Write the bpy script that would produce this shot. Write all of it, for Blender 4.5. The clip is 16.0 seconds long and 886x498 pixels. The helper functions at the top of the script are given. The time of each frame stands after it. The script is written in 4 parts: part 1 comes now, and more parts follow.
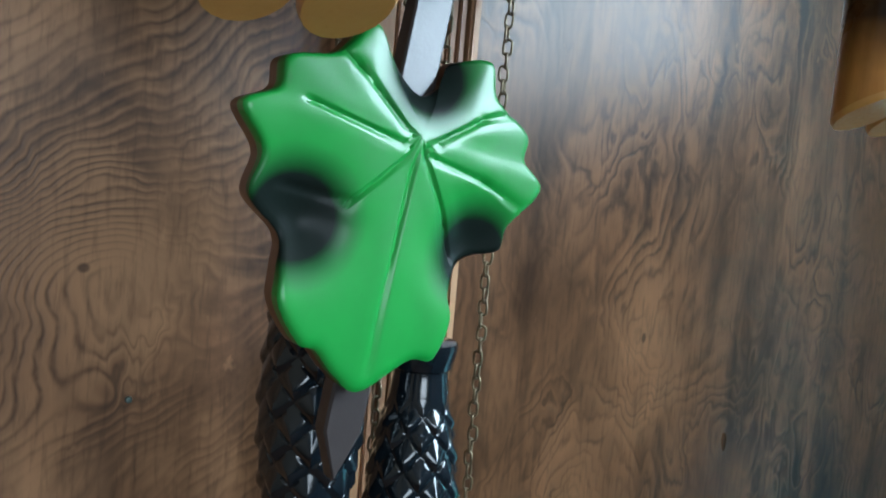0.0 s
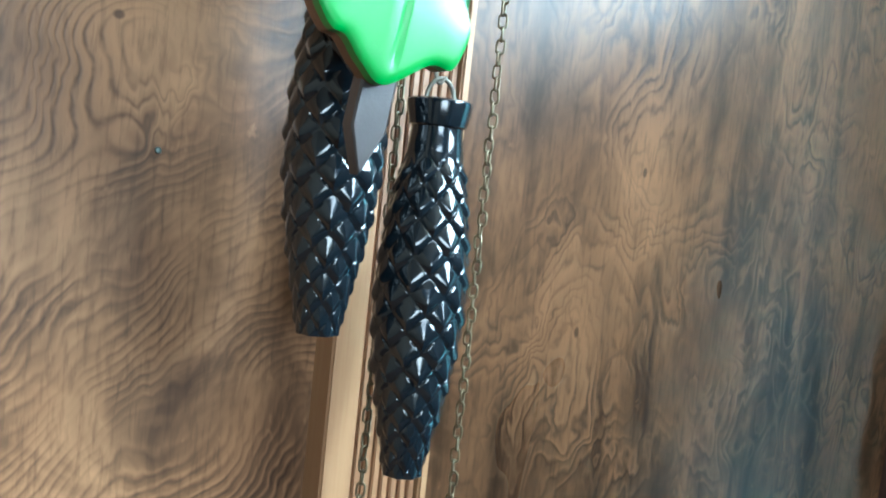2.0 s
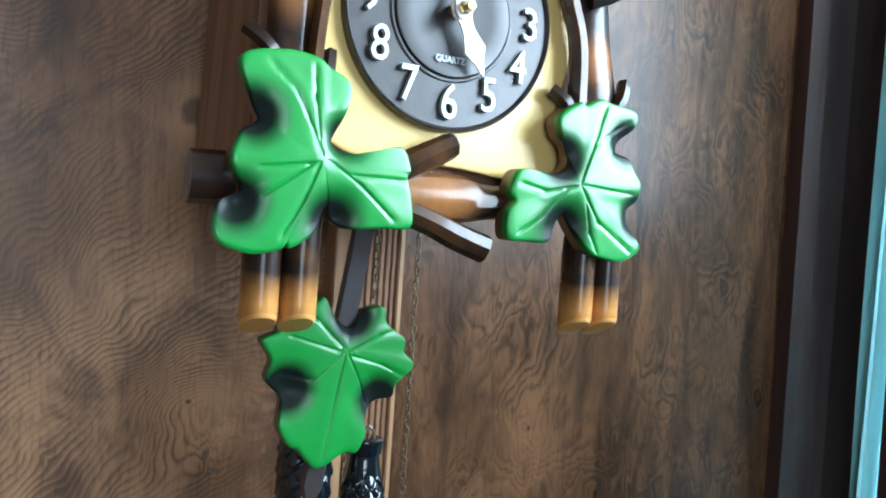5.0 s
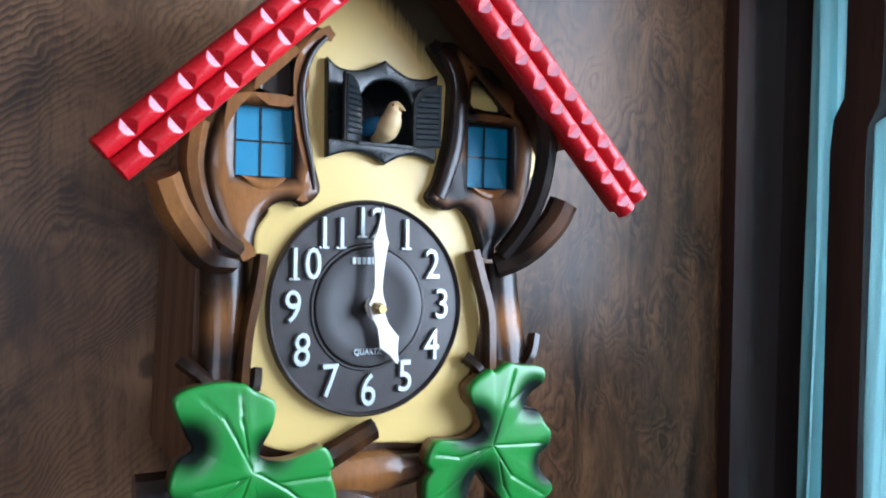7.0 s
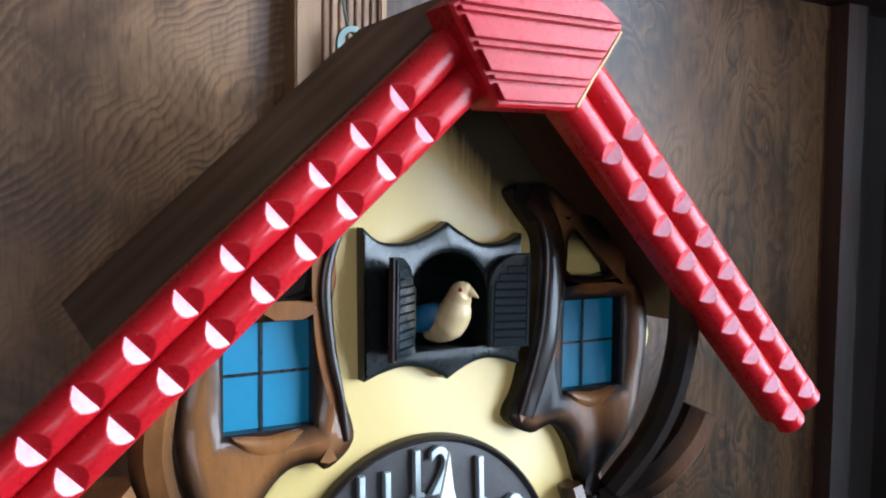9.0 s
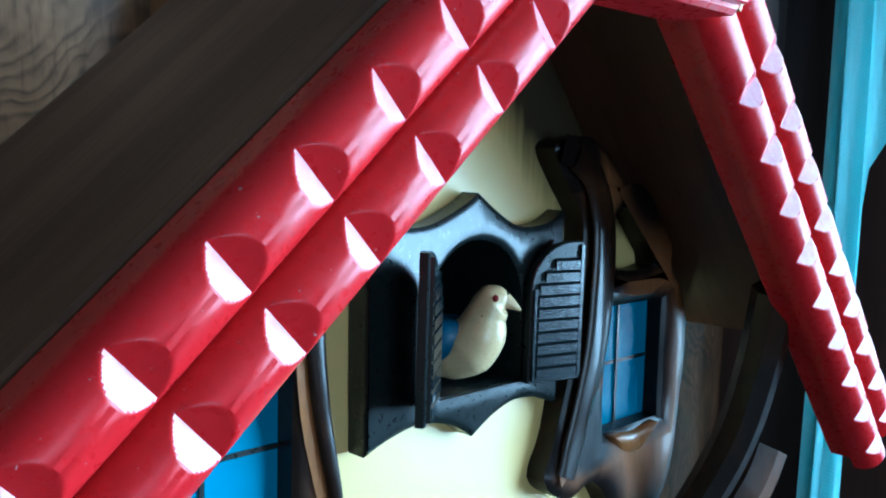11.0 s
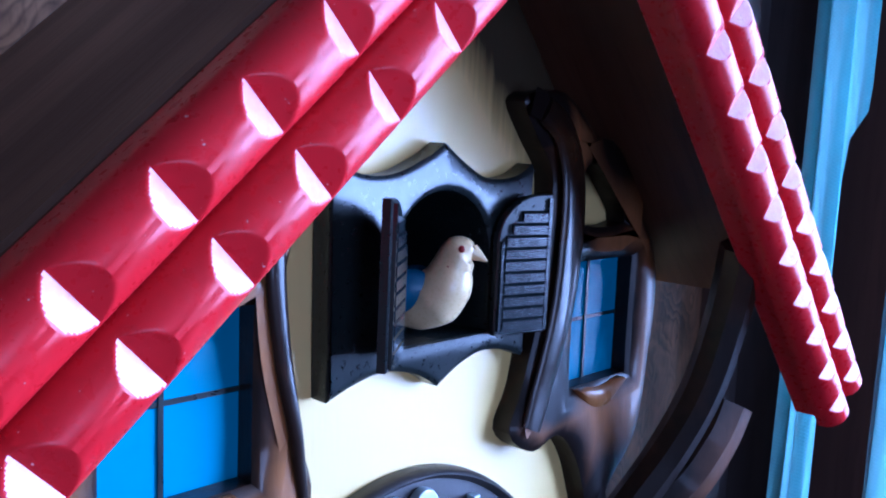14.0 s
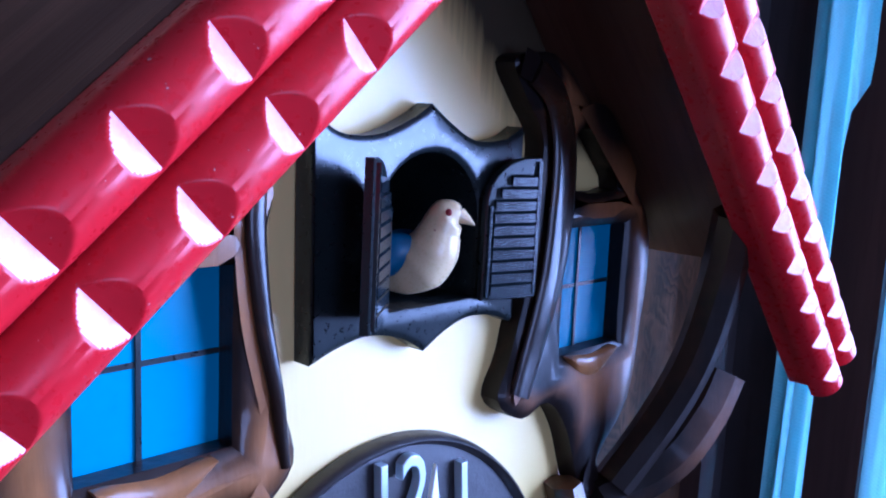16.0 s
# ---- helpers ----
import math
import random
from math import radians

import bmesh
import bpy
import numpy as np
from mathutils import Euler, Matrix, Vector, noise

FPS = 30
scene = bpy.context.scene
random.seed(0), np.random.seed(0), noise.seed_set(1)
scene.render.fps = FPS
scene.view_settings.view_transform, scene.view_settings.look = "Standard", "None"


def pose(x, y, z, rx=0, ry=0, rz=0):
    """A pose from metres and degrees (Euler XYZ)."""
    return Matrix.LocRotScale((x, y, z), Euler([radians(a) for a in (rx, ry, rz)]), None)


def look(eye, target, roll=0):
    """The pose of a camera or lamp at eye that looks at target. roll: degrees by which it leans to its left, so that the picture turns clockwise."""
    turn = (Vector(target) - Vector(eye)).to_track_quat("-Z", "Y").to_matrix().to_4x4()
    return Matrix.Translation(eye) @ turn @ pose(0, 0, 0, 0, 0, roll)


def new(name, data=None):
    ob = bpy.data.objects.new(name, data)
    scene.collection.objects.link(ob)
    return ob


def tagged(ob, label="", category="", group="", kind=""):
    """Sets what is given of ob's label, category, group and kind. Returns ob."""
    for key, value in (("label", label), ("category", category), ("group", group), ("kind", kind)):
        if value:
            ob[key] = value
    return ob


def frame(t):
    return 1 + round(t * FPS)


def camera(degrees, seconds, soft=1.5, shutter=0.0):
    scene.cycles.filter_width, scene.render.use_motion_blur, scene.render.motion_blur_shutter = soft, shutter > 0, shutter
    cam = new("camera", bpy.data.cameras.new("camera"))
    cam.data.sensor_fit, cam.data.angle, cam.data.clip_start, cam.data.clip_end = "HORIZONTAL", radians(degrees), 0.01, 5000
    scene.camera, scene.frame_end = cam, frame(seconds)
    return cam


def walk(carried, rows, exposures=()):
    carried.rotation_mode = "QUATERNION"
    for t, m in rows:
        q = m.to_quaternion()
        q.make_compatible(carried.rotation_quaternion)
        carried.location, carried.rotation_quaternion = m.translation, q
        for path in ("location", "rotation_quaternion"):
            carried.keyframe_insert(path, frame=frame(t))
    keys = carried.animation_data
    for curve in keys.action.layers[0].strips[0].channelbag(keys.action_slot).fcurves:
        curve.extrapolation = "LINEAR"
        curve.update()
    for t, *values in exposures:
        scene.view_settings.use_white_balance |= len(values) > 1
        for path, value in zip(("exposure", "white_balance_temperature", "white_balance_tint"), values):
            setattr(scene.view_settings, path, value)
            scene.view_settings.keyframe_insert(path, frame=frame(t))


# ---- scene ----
cam = camera(54.4, 16.0, 2.0)
PATH = [
    (0, (-0.142, -0.304, 1.525), (0.956, 1.36, 1.37), 5.0),
    (0.5, (-0.143, -0.309, 1.502), (0.95, 1.359, 1.353), 4.7),
    (1, (-0.145, -0.307, 1.481), (0.954, 1.355, 1.315), 4.9),
    (1.5, (-0.15, -0.316, 1.461), (0.954, 1.343, 1.295), 5.5),
    (2, (-0.154, -0.323, 1.441), (0.956, 1.332, 1.278), 6.1),
    (2.5, (-0.165, -0.349, 1.429), (0.939, 1.313, 1.29), 6.1),
    (3, (-0.176, -0.389, 1.434), (0.913, 1.285, 1.317), 5.8),
    (3.5, (-0.187, -0.426, 1.459), (0.885, 1.26, 1.362), 5.4),
    (4, (-0.199, -0.476, 1.51), (0.832, 1.237, 1.438), 4.7),
    (4.5, (-0.21, -0.519, 1.562), (0.786, 1.215, 1.515), 4.1),
    (5, (-0.214, -0.563, 1.607), (0.751, 1.189, 1.567), 3.9),
    (5.2, (-0.215, -0.577, 1.624), (0.74, 1.18, 1.584), 3.6),
    (7.3, (-0.199, -0.632, 1.799), (0.76, 1.123, 1.771), 1.1),
    (7.5, (-0.197, -0.622, 1.821), (0.767, 1.13, 1.792), 1.2),
    (8, (-0.188, -0.576, 1.865), (0.789, 1.169, 1.829), 1.2),
    (8.5, (-0.175, -0.514, 1.892), (0.819, 1.22, 1.819), 0.8),
    (9, (-0.16, -0.443, 1.888), (0.861, 1.271, 1.754), 0.8),
    (9.2, (-0.156, -0.42, 1.887), (0.892, 1.276, 1.727), 0.9),
    (11.3, (-0.144, -0.291, 1.882), (1.31, 1.067, 1.685), 2.0),
    (11.5, (-0.143, -0.292, 1.882), (1.318, 1.058, 1.676), 2.1),
    (12, (-0.144, -0.292, 1.881), (1.322, 1.052, 1.662), 2.2),
    (12.5, (-0.144, -0.292, 1.878), (1.314, 1.058, 1.651), 2.0),
    (13, (-0.144, -0.295, 1.876), (1.305, 1.063, 1.641), 1.7),
    (13.5, (-0.142, -0.3, 1.874), (1.302, 1.062, 1.631), 2.0),
    (14, (-0.142, -0.299, 1.877), (1.3, 1.063, 1.621), 2.7),
    (14.5, (-0.141, -0.299, 1.879), (1.297, 1.065, 1.613), 2.6),
    (15, (-0.139, -0.299, 1.879), (1.295, 1.066, 1.599), 2.6),
    (15.5, (-0.138, -0.3, 1.876), (1.295, 1.064, 1.58), 2.7),
    (16, (-0.137, -0.3, 1.873), (1.298, 1.059, 1.566), 2.9),
]
EXPOSURE = [(0.0, 0.3, 5650, 4), (0.8, 0.8, 5600, 3), (2.0, 1.35, 5350, -3), (3.5, 1.12, 5350, -2), (5.0, 0.36, 5550, 5), (7.3, -0.45, 5600, 15), (9.2, -0.5, 5650, 11), (11.3, -0.32, 4150, -11), (13.0, -0.36, 4120, 16), (16.0, -0.38, 4150, 36)]
walk(cam, [(t, look(eye, target, roll)) for t, eye, target, roll in PATH], EXPOSURE)

# ---------------------------------------------------------------- light
world = bpy.data.worlds.new("sky")
scene.world = world
world.use_nodes = True
sky = world.node_tree.nodes.new("ShaderNodeTexSky")
sky.sky_type, sky.sun_disc, sky.sun_elevation, sky.sun_rotation = "NISHITA", False, radians(40), radians(80)
world.node_tree.links.new(sky.outputs["Color"], world.node_tree.nodes["Background"].inputs["Color"])
world.node_tree.nodes["Background"].inputs["Strength"].default_value = 0.1


def settled(p):
    """Where a point of the clock lies as it hangs: its upper front stands back towards the wall and a little to the window side, the roof rails less so."""
    x, y, z = p
    wide = float(np.interp(z, (1.60, 1.69, 1.72, 1.80), (0.0, 0.004, 0.006, 0.0085)))
    back = float(np.interp(z, (1.66, 1.70, 1.80), (0.0, 0.0035, 0.0145)))
    lift = float(np.interp(z, (1.63, 1.70, 1.80), (0.0, 0.0025, 0.0042)))
    roof = min(1.0, max(0.0, (-0.178 - y) / 0.010)) * min(1.0, max(0.0, (z - 1.745) / 0.02))
    wide += roof * (0.0048 + 0.012 * x - wide)
    back += roof * (0.0065 - 0.026 * x - back)
    lift += roof * (0.0048 - lift)
    return Vector((x + wide, y + back * min(1.0, max(0.0, (-y - 0.022) / 0.10)), z + lift))


def window_light(name, m, sx, sy, watts, colour):
    lamp = bpy.data.lights.new(name, "AREA")
    lamp.shape, lamp.size, lamp.size_y, lamp.energy, lamp.color = "RECTANGLE", sx, sy, watts, colour
    ob = new(name, lamp)
    ob.matrix_world = m
    return ob


# daylight in the openings of the side window and of the window at the back of the room
# the high side opening is out of view; its size and place are assumed
window_light("side_window_light", pose(0.72, -0.86, 1.98, 0, 90, 0), 0.82, 1.16, 64, (0.82, 0.93, 1.0))
window_light("curtain_window_light", pose(0.72, -0.155, 1.66, 0, 90, 0), 1.40, 0.20, 17, (0.82, 0.93, 1.0))
window_light("room_window_light", pose(-0.80, -2.93, 1.75, 90, 0, 0), 1.1, 1.0, 21, (0.92, 0.96, 1.0))


# ---------------------------------------------------------------- materials
class Nodes:
    """Short hand for one node tree; all patterns are laid in world space."""

    def __init__(self, name):
        self.mat = bpy.data.materials.new(name)
        self.mat.use_nodes = True
        self.tree = self.mat.node_tree
        self.bsdf = self.tree.nodes["Principled BSDF"]
        self.geo = self.tree.nodes.new("ShaderNodeNewGeometry")
        self.pos = self.geo.outputs["Position"]

    def put(self, socket, value):
        if isinstance(value, bpy.types.NodeSocket):
            self.tree.links.new(value, socket)
        else:
            socket.default_value = (*value, 1) if isinstance(value, tuple) and len(value) == 3 and socket.type == "RGBA" else value

    def math(self, op, a, b=0.0, clamp=False):
        n = self.tree.nodes.new("ShaderNodeMath")
        n.operation, n.use_clamp = op, clamp
        self.put(n.inputs[0], a), self.put(n.inputs[1], b)
        return n.outputs[0]

    def split(self, v):
        n = self.tree.nodes.new("ShaderNodeSeparateXYZ")
        self.put(n.inputs[0], v)
        return n.outputs

    def scaled(self, v, s):
        n = self.tree.nodes.new("ShaderNodeVectorMath")
        n.operation = "MULTIPLY"
        self.put(n.inputs[0], v)
        n.inputs[1].default_value = s
        return n.outputs[0]

    def noise(self, v, scale, detail=4.0, rough=0.55, distort=0.0, out="Fac"):
        n = self.tree.nodes.new("ShaderNodeTexNoise")
        self.put(n.inputs["Vector"], v)
        n.inputs["Scale"].default_value, n.inputs["Detail"].default_value = scale, detail
        n.inputs["Roughness"].default_value, n.inputs["Distortion"].default_value = rough, distort
        return n.outputs[out]

    def spread(self, v, a, b, lo=0.0, hi=1.0):
        n = self.tree.nodes.new("ShaderNodeMapRange")
        self.put(n.inputs[0], v)
        for k, x in enumerate((a, b, lo, hi)):
            n.inputs[k + 1].default_value = x
        return n.outputs[0]

    def mix(self, f, a, b, blend="MIX"):
        n = self.tree.nodes.new("ShaderNodeMix")
        n.data_type, n.blend_type = "RGBA", blend
        self.put(n.inputs[0], f), self.put(n.inputs[6], a), self.put(n.inputs[7], b)
        return n.outputs[2]

    def attribute(self, name):
        n = self.tree.nodes.new("ShaderNodeAttribute")
        n.attribute_name = name
        return n.outputs["Fac"]

    def near(self, place, radius, soft, stretch=(1, 1, 1)):
        """1 within radius of a place, falling to 0 over soft metres."""
        n = self.tree.nodes.new("ShaderNodeVectorMath")
        n.operation = "DISTANCE"
        self.put(n.inputs[0], self.scaled(self.pos, stretch))
        n.inputs[1].default_value = [a * b for a, b in zip(settled(place), stretch)]
        return self.spread(n.outputs["Value"], radius, radius + soft, 1.0, 0.0)

    def bump(self, height, strength, distance=0.001):
        n = self.tree.nodes.new("ShaderNodeBump")
        n.inputs["Strength"].default_value, n.inputs["Distance"].default_value = strength, distance
        self.put(n.inputs["Height"], height)
        self.put(self.bsdf.inputs["Normal"], n.outputs[0])

    def done(self, colour, rough=0.5, metal=0.0, coat=0.0, coat_rough=0.1):
        self.put(self.bsdf.inputs["Base Color"], colour)
        self.put(self.bsdf.inputs["Roughness"], rough)
        self.bsdf.inputs["Metallic"].default_value = metal
        self.bsdf.inputs["Coat Weight"].default_value = coat
        self.bsdf.inputs["Coat Roughness"].default_value = coat_rough
        return self.mat


def paint(name, colour, dark, rough=0.35, coat=0.0, scale=60, relief=0.15, metal=0.0, wear=0.35):
    """Paint or lacquer with faint mottling, uneven gloss and fine relief."""
    n = Nodes(name)
    big, fine = n.noise(n.pos, scale), n.noise(n.pos, scale * 9, 3)
    c = n.mix(n.spread(big, 0.35, 0.75, 0, wear), colour, dark)
    c = n.mix(n.spread(fine, 0.62, 0.8, 0, wear), c, dark)
    n.bump(n.math("ADD", big, n.math("MULTIPLY", fine, 0.3)), relief, 0.0006)
    return n.done(c, n.spread(fine, 0.3, 0.7, rough * 0.85, rough * 1.25), metal, coat)


def burl(name, pale, mid, deep, slope, lines, knots, warp, scales, streak, rough, banding, gloss=0.5, sheen=0.3):
    """Figured veneer: growth lines are level lines of a field that swells round each knot; every line has a dark and a silky flank."""
    n = Nodes(name)
    x, _, z = n.split(n.pos)
    low = n.noise(n.scaled(n.pos, (1, 1, streak)), scales[0], 2, 0.5, 0.5)
    curl = n.noise(n.scaled(n.pos, (1, 1, streak)), scales[1], 2, 0.5, 0.8)
    tiny = n.noise(n.scaled(n.pos, (1, 1, streak)), scales[1] * 4.0, 2, 0.5)
    field = n.math("ADD", n.math("MULTIPLY", x, slope[0]), n.math("MULTIPLY", z, slope[1]))
    for part_of, weight in ((low, warp[0]), (curl, warp[1]), (tiny, 0.45)):
        field = n.math("ADD", field, n.math("MULTIPLY", part_of, weight))
    glow, core = None, None
    for kx, kz, sx, sz, amp, pith in knots:
        dx, dz = n.math("DIVIDE", n.math("SUBTRACT", x, kx), sx), n.math("DIVIDE", n.math("SUBTRACT", z, kz), sz)
        r2 = n.math("ADD", n.math("MULTIPLY", dx, dx), n.math("MULTIPLY", dz, dz))
        r2 = n.math("MULTIPLY", r2, n.spread(curl, 0.3, 0.7, 0.55, 1.6))
        swell = n.math("POWER", 2.718, n.math("MULTIPLY", r2, -1.0))
        field = n.math("ADD", field, n.math("MULTIPLY", swell, amp))
        eye = n.spread(r2, pith * 0.3, pith, 0.7, 0.0)
        glow = swell if glow is None else n.math("ADD", glow, swell)
        core = eye if core is None else n.math("MAXIMUM", core, eye)
    wave = n.math("MULTIPLY", field, 6.2832)
    patchy = n.spread(n.noise(n.pos, 14, 3, 0.6), 0.40, 0.62, 0.05, 1.0)
    broken = n.spread(n.noise(n.pos, 120, 2, 0.6), 0.30, 0.55, 0.35, 1.0)
    ring = n.math("POWER", n.spread(n.math("SINE", wave), -1, 1), 3.5)
    ring = n.math("MULTIPLY", n.math("MULTIPLY", ring, patchy), broken)
    silk = n.math("POWER", n.spread(n.math("SINE", n.math("ADD", wave, 2.2)), -1, 1), 2.5)
    silk = n.math("MULTIPLY", silk, patchy)
    fibre = n.noise(n.scaled(n.pos, (1, 1, 0.12)), 420, 3, 0.6)
    flecks = n.noise(n.scaled(n.pos, (1, 1, 0.6)), 110, 3, 0.6, 0.4)
    stain = n.noise(n.scaled(n.pos, (1, 1, streak)), 13, 5, 0.62, 1.0)
    bands = n.noise(n.scaled(n.pos, (1, 1, 0.16)), 26, 4, 0.6, 0.9)
    c = n.mix(n.spread(low, 0.3, 0.7), mid, pale)
    c = n.mix(n.spread(stain, 0.44, 0.66, 0, 0.85 if banding < 0.6 else 0.6), c, deep)
    c = n.mix(n.spread(bands, 0.46, 0.68, 0, banding), c, deep)
    c = n.mix(n.math("MULTIPLY", glow, 0.8, True), c, tuple(min(1.0, 1.15 * v) for v in pale))
    # silky highlight of the figure, put into the colour as pale lines
    c = n.mix(n.math("MULTIPLY", silk, sheen), c, tuple(min(1.0, 1.25 * v) for v in pale))
    c = n.mix(n.math("MULTIPLY", ring, lines), c, deep)
    c = n.mix(core, c, deep)
    c = n.mix(n.spread(fibre, 0.50, 0.72, 0, 0.45), c, deep)
    c = n.mix(n.spread(flecks, 0.66, 0.76, 0, 0.45), c, pale)
    n.bump(n.math("ADD", n.math("MULTIPLY", ring, -0.7), n.math("MULTIPLY", fibre, -0.5)), 0.10, 0.0008)
    n.bsdf.inputs["Specular IOR Level"].default_value = gloss
    return n.done(c, n.spread(low, 0.3, 0.7, rough * 0.94, rough * 1.1), 0, 0.0, 0.25)


def plain_wood(name, pale, dark, along=(0.08, 1, 1), scale=260, rough=0.5, coat=0.0):
    n = Nodes(name)
    v = n.scaled(n.pos, along)
    grain, wide = n.noise(v, scale, 4, 0.6, 0.3), n.noise(v, scale / 7, 3, 0.5, 0.5)
    c = n.mix(n.spread(wide, 0.3, 0.7), pale, dark)
    c = n.mix(n.spread(grain, 0.5, 0.7, 0, 0.7), c, dark)
    n.bump(grain, 0.3, 0.0007)
    return n.done(c, n.spread(wide, 0.3, 0.7, rough * 0.9, rough * 1.15), 0, coat)


def stained(name, honey, burnt, sprays=(), rough=0.28, coat=0.38):
    """Carved lime wood, airbrushed dark towards its edges and lacquered; sprays add a few dark clouds."""
    n = Nodes(name)
    grain = n.noise(n.scaled(n.pos, (1, 1, 0.15)), 300, 4, 0.6)
    patch = n.noise(n.pos, 55, 3)
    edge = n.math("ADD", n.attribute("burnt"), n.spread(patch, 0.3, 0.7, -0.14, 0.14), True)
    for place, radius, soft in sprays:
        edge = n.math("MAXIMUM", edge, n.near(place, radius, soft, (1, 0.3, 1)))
    c = n.mix(n.spread(grain, 0.4, 0.7, 0, 0.45), honey, tuple(a * 0.55 for a in honey))
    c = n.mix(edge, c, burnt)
    n.bump(n.math("ADD", n.math("MULTIPLY", grain, 0.3), patch), 0.3, 0.0016)
    n.bsdf.inputs["Specular IOR Level"].default_value = 0.2
    return n.done(c, n.spread(patch, 0.3, 0.7, rough * 0.9, rough * 1.4), 0, coat, 0.10)


def cream_paint():
    """Cream paint on upright grain, with roof shade painted in brown towards one slope of the gable."""
    n = Nodes("cream_paint")
    x, _, z = n.split(n.pos)
    brush = n.noise(n.scaled(n.pos, (1, 1, 0.06)), 420, 3, 0.6)
    patch = n.noise(n.pos, 26, 3)
    c = n.mix(n.spread(patch, 0.35, 0.75, 0, 0.3), (0.76, 0.56, 0.195), (0.66, 0.45, 0.145))
    # roof shade put into the colour: dark brown above a slanting, brushy edge
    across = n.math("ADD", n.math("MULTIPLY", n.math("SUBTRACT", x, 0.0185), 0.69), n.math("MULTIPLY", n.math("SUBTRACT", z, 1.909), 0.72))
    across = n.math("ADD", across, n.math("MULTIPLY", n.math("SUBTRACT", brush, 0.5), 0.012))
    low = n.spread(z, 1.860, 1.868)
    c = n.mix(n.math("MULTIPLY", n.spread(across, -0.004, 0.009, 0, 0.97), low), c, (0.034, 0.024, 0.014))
    # dark patch that fills the small opening of the left panel
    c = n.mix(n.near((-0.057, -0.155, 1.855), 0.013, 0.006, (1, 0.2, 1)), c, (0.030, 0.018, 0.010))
    n.bump(brush, 0.12, 0.0005)
    return n.done(c, n.spread(patch, 0.3, 0.7, 0.36, 0.5), 0, 0.1)


def leaf_paint(name, green, spots):
    """Green enamel with black airbrushed hollows."""
    n = Nodes(name)
    patch, fine = n.noise(n.pos, 70, 3), n.noise(n.pos, 900, 2)
    c = n.mix(n.spread(patch, 0.35, 0.7, 0, 0.5), green, tuple(a * 0.72 for a in green))
    dark = 0.0
    for place, radius, soft in spots:
        dark = n.math("MAXIMUM", dark, n.near(place, radius, soft, (1, 0.3, 1)))
    dark = n.math("MULTIPLY", dark, n.spread(patch, 0.2, 0.8, 1.1, 0.95), True)
    c = n.mix(dark, c, (0.008, 0.012, 0.01))
    n.bump(n.math("ADD", patch, n.math("MULTIPLY", fine, 0.08)), 0.1, 0.0008)
    n.put(n.bsdf.inputs["Specular IOR Level"], n.spread(dark, 0.2, 0.9, 0.5, 0.10))
    mat = n.done(c, 0.36, 0, 0.25, 0.12)
    n.put(n.bsdf.inputs["Coat Weight"], n.spread(dark, 0.2, 0.9, 0.25, 0.03))
    return mat


WALNUT = burl("walnut_burl", (0.40, 0.215, 0.105), (0.19, 0.093, 0.045), (0.033, 0.016, 0.009), (140, -165), 0.70,
              ((-0.084, 1.486, 0.036, 0.030, 11, 0.006), (-0.091, 1.674, 0.024, 0.026, 9, 0.16), (-0.36, 1.74, 0.05, 0.05, 7, 0.01), (-0.30, 1.30, 0.06, 0.05, 7, 0.01)), (15, 3.0), (10, 34), 0.8, 0.38, 0.50, 0.42, 0.30)
WALNUT_DARK = burl("dark_walnut", (0.155, 0.078, 0.037), (0.052, 0.025, 0.012), (0.0095, 0.0052, 0.0033), (14, 12), 0.66,
                   ((0.185, 1.455, 0.03, 0.05, 3, 0.004), (0.15, 1.37, 0.035, 0.06, -3, 0.004), (0.27, 1.90, 0.06, 0.06, 5, 0.004)), (17, 4.6), (13, 46), 0.55, 0.29, 0.95, 0.21, 0.26)
BATTEN = plain_wood("ribbed_batten_wood", (0.36, 0.19, 0.09), (0.16, 0.075, 0.035), (1, 1, 0.05), 330, 0.5)
BATTEN_EDGE = plain_wood("pale_batten_wood", (0.45, 0.27, 0.13), (0.26, 0.13, 0.06), (1, 1, 0.05), 240, 0.5)
DARK_BEAM = plain_wood("dark_beam_wood", (0.085, 0.042, 0.030), (0.036, 0.018, 0.013), (0.1, 1, 1), 200, 0.36, 0.12)
POST_WOOD = plain_wood("red_brown_post_wood", (0.075, 0.038, 0.030), (0.036, 0.019, 0.016), (1, 1, 0.06), 240, 0.55, 0.0)
LINTEL_WOOD = plain_wood("worn_lintel_wood", (0.34, 0.22, 0.18), (0.19, 0.115, 0.095), (1, 0.08, 1), 200, 0.45, 0.1)
SIDE_WOOD = plain_wood("dark_panel_wood", (0.075, 0.060, 0.057), (0.042, 0.033, 0.032), (1, 1, 0.1), 150, 0.6, 0.0)
ROOF_WOOD = plain_wood("brown_roof_board", (0.12, 0.058, 0.030), (0.055, 0.027, 0.015), (0.1, 1, 0.1), 300, 0.5)
CASE_WOOD = plain_wood("brown_case_wood", (0.30, 0.155, 0.078), (0.15, 0.072, 0.036), (1, 1, 0.06), 300, 0.5)
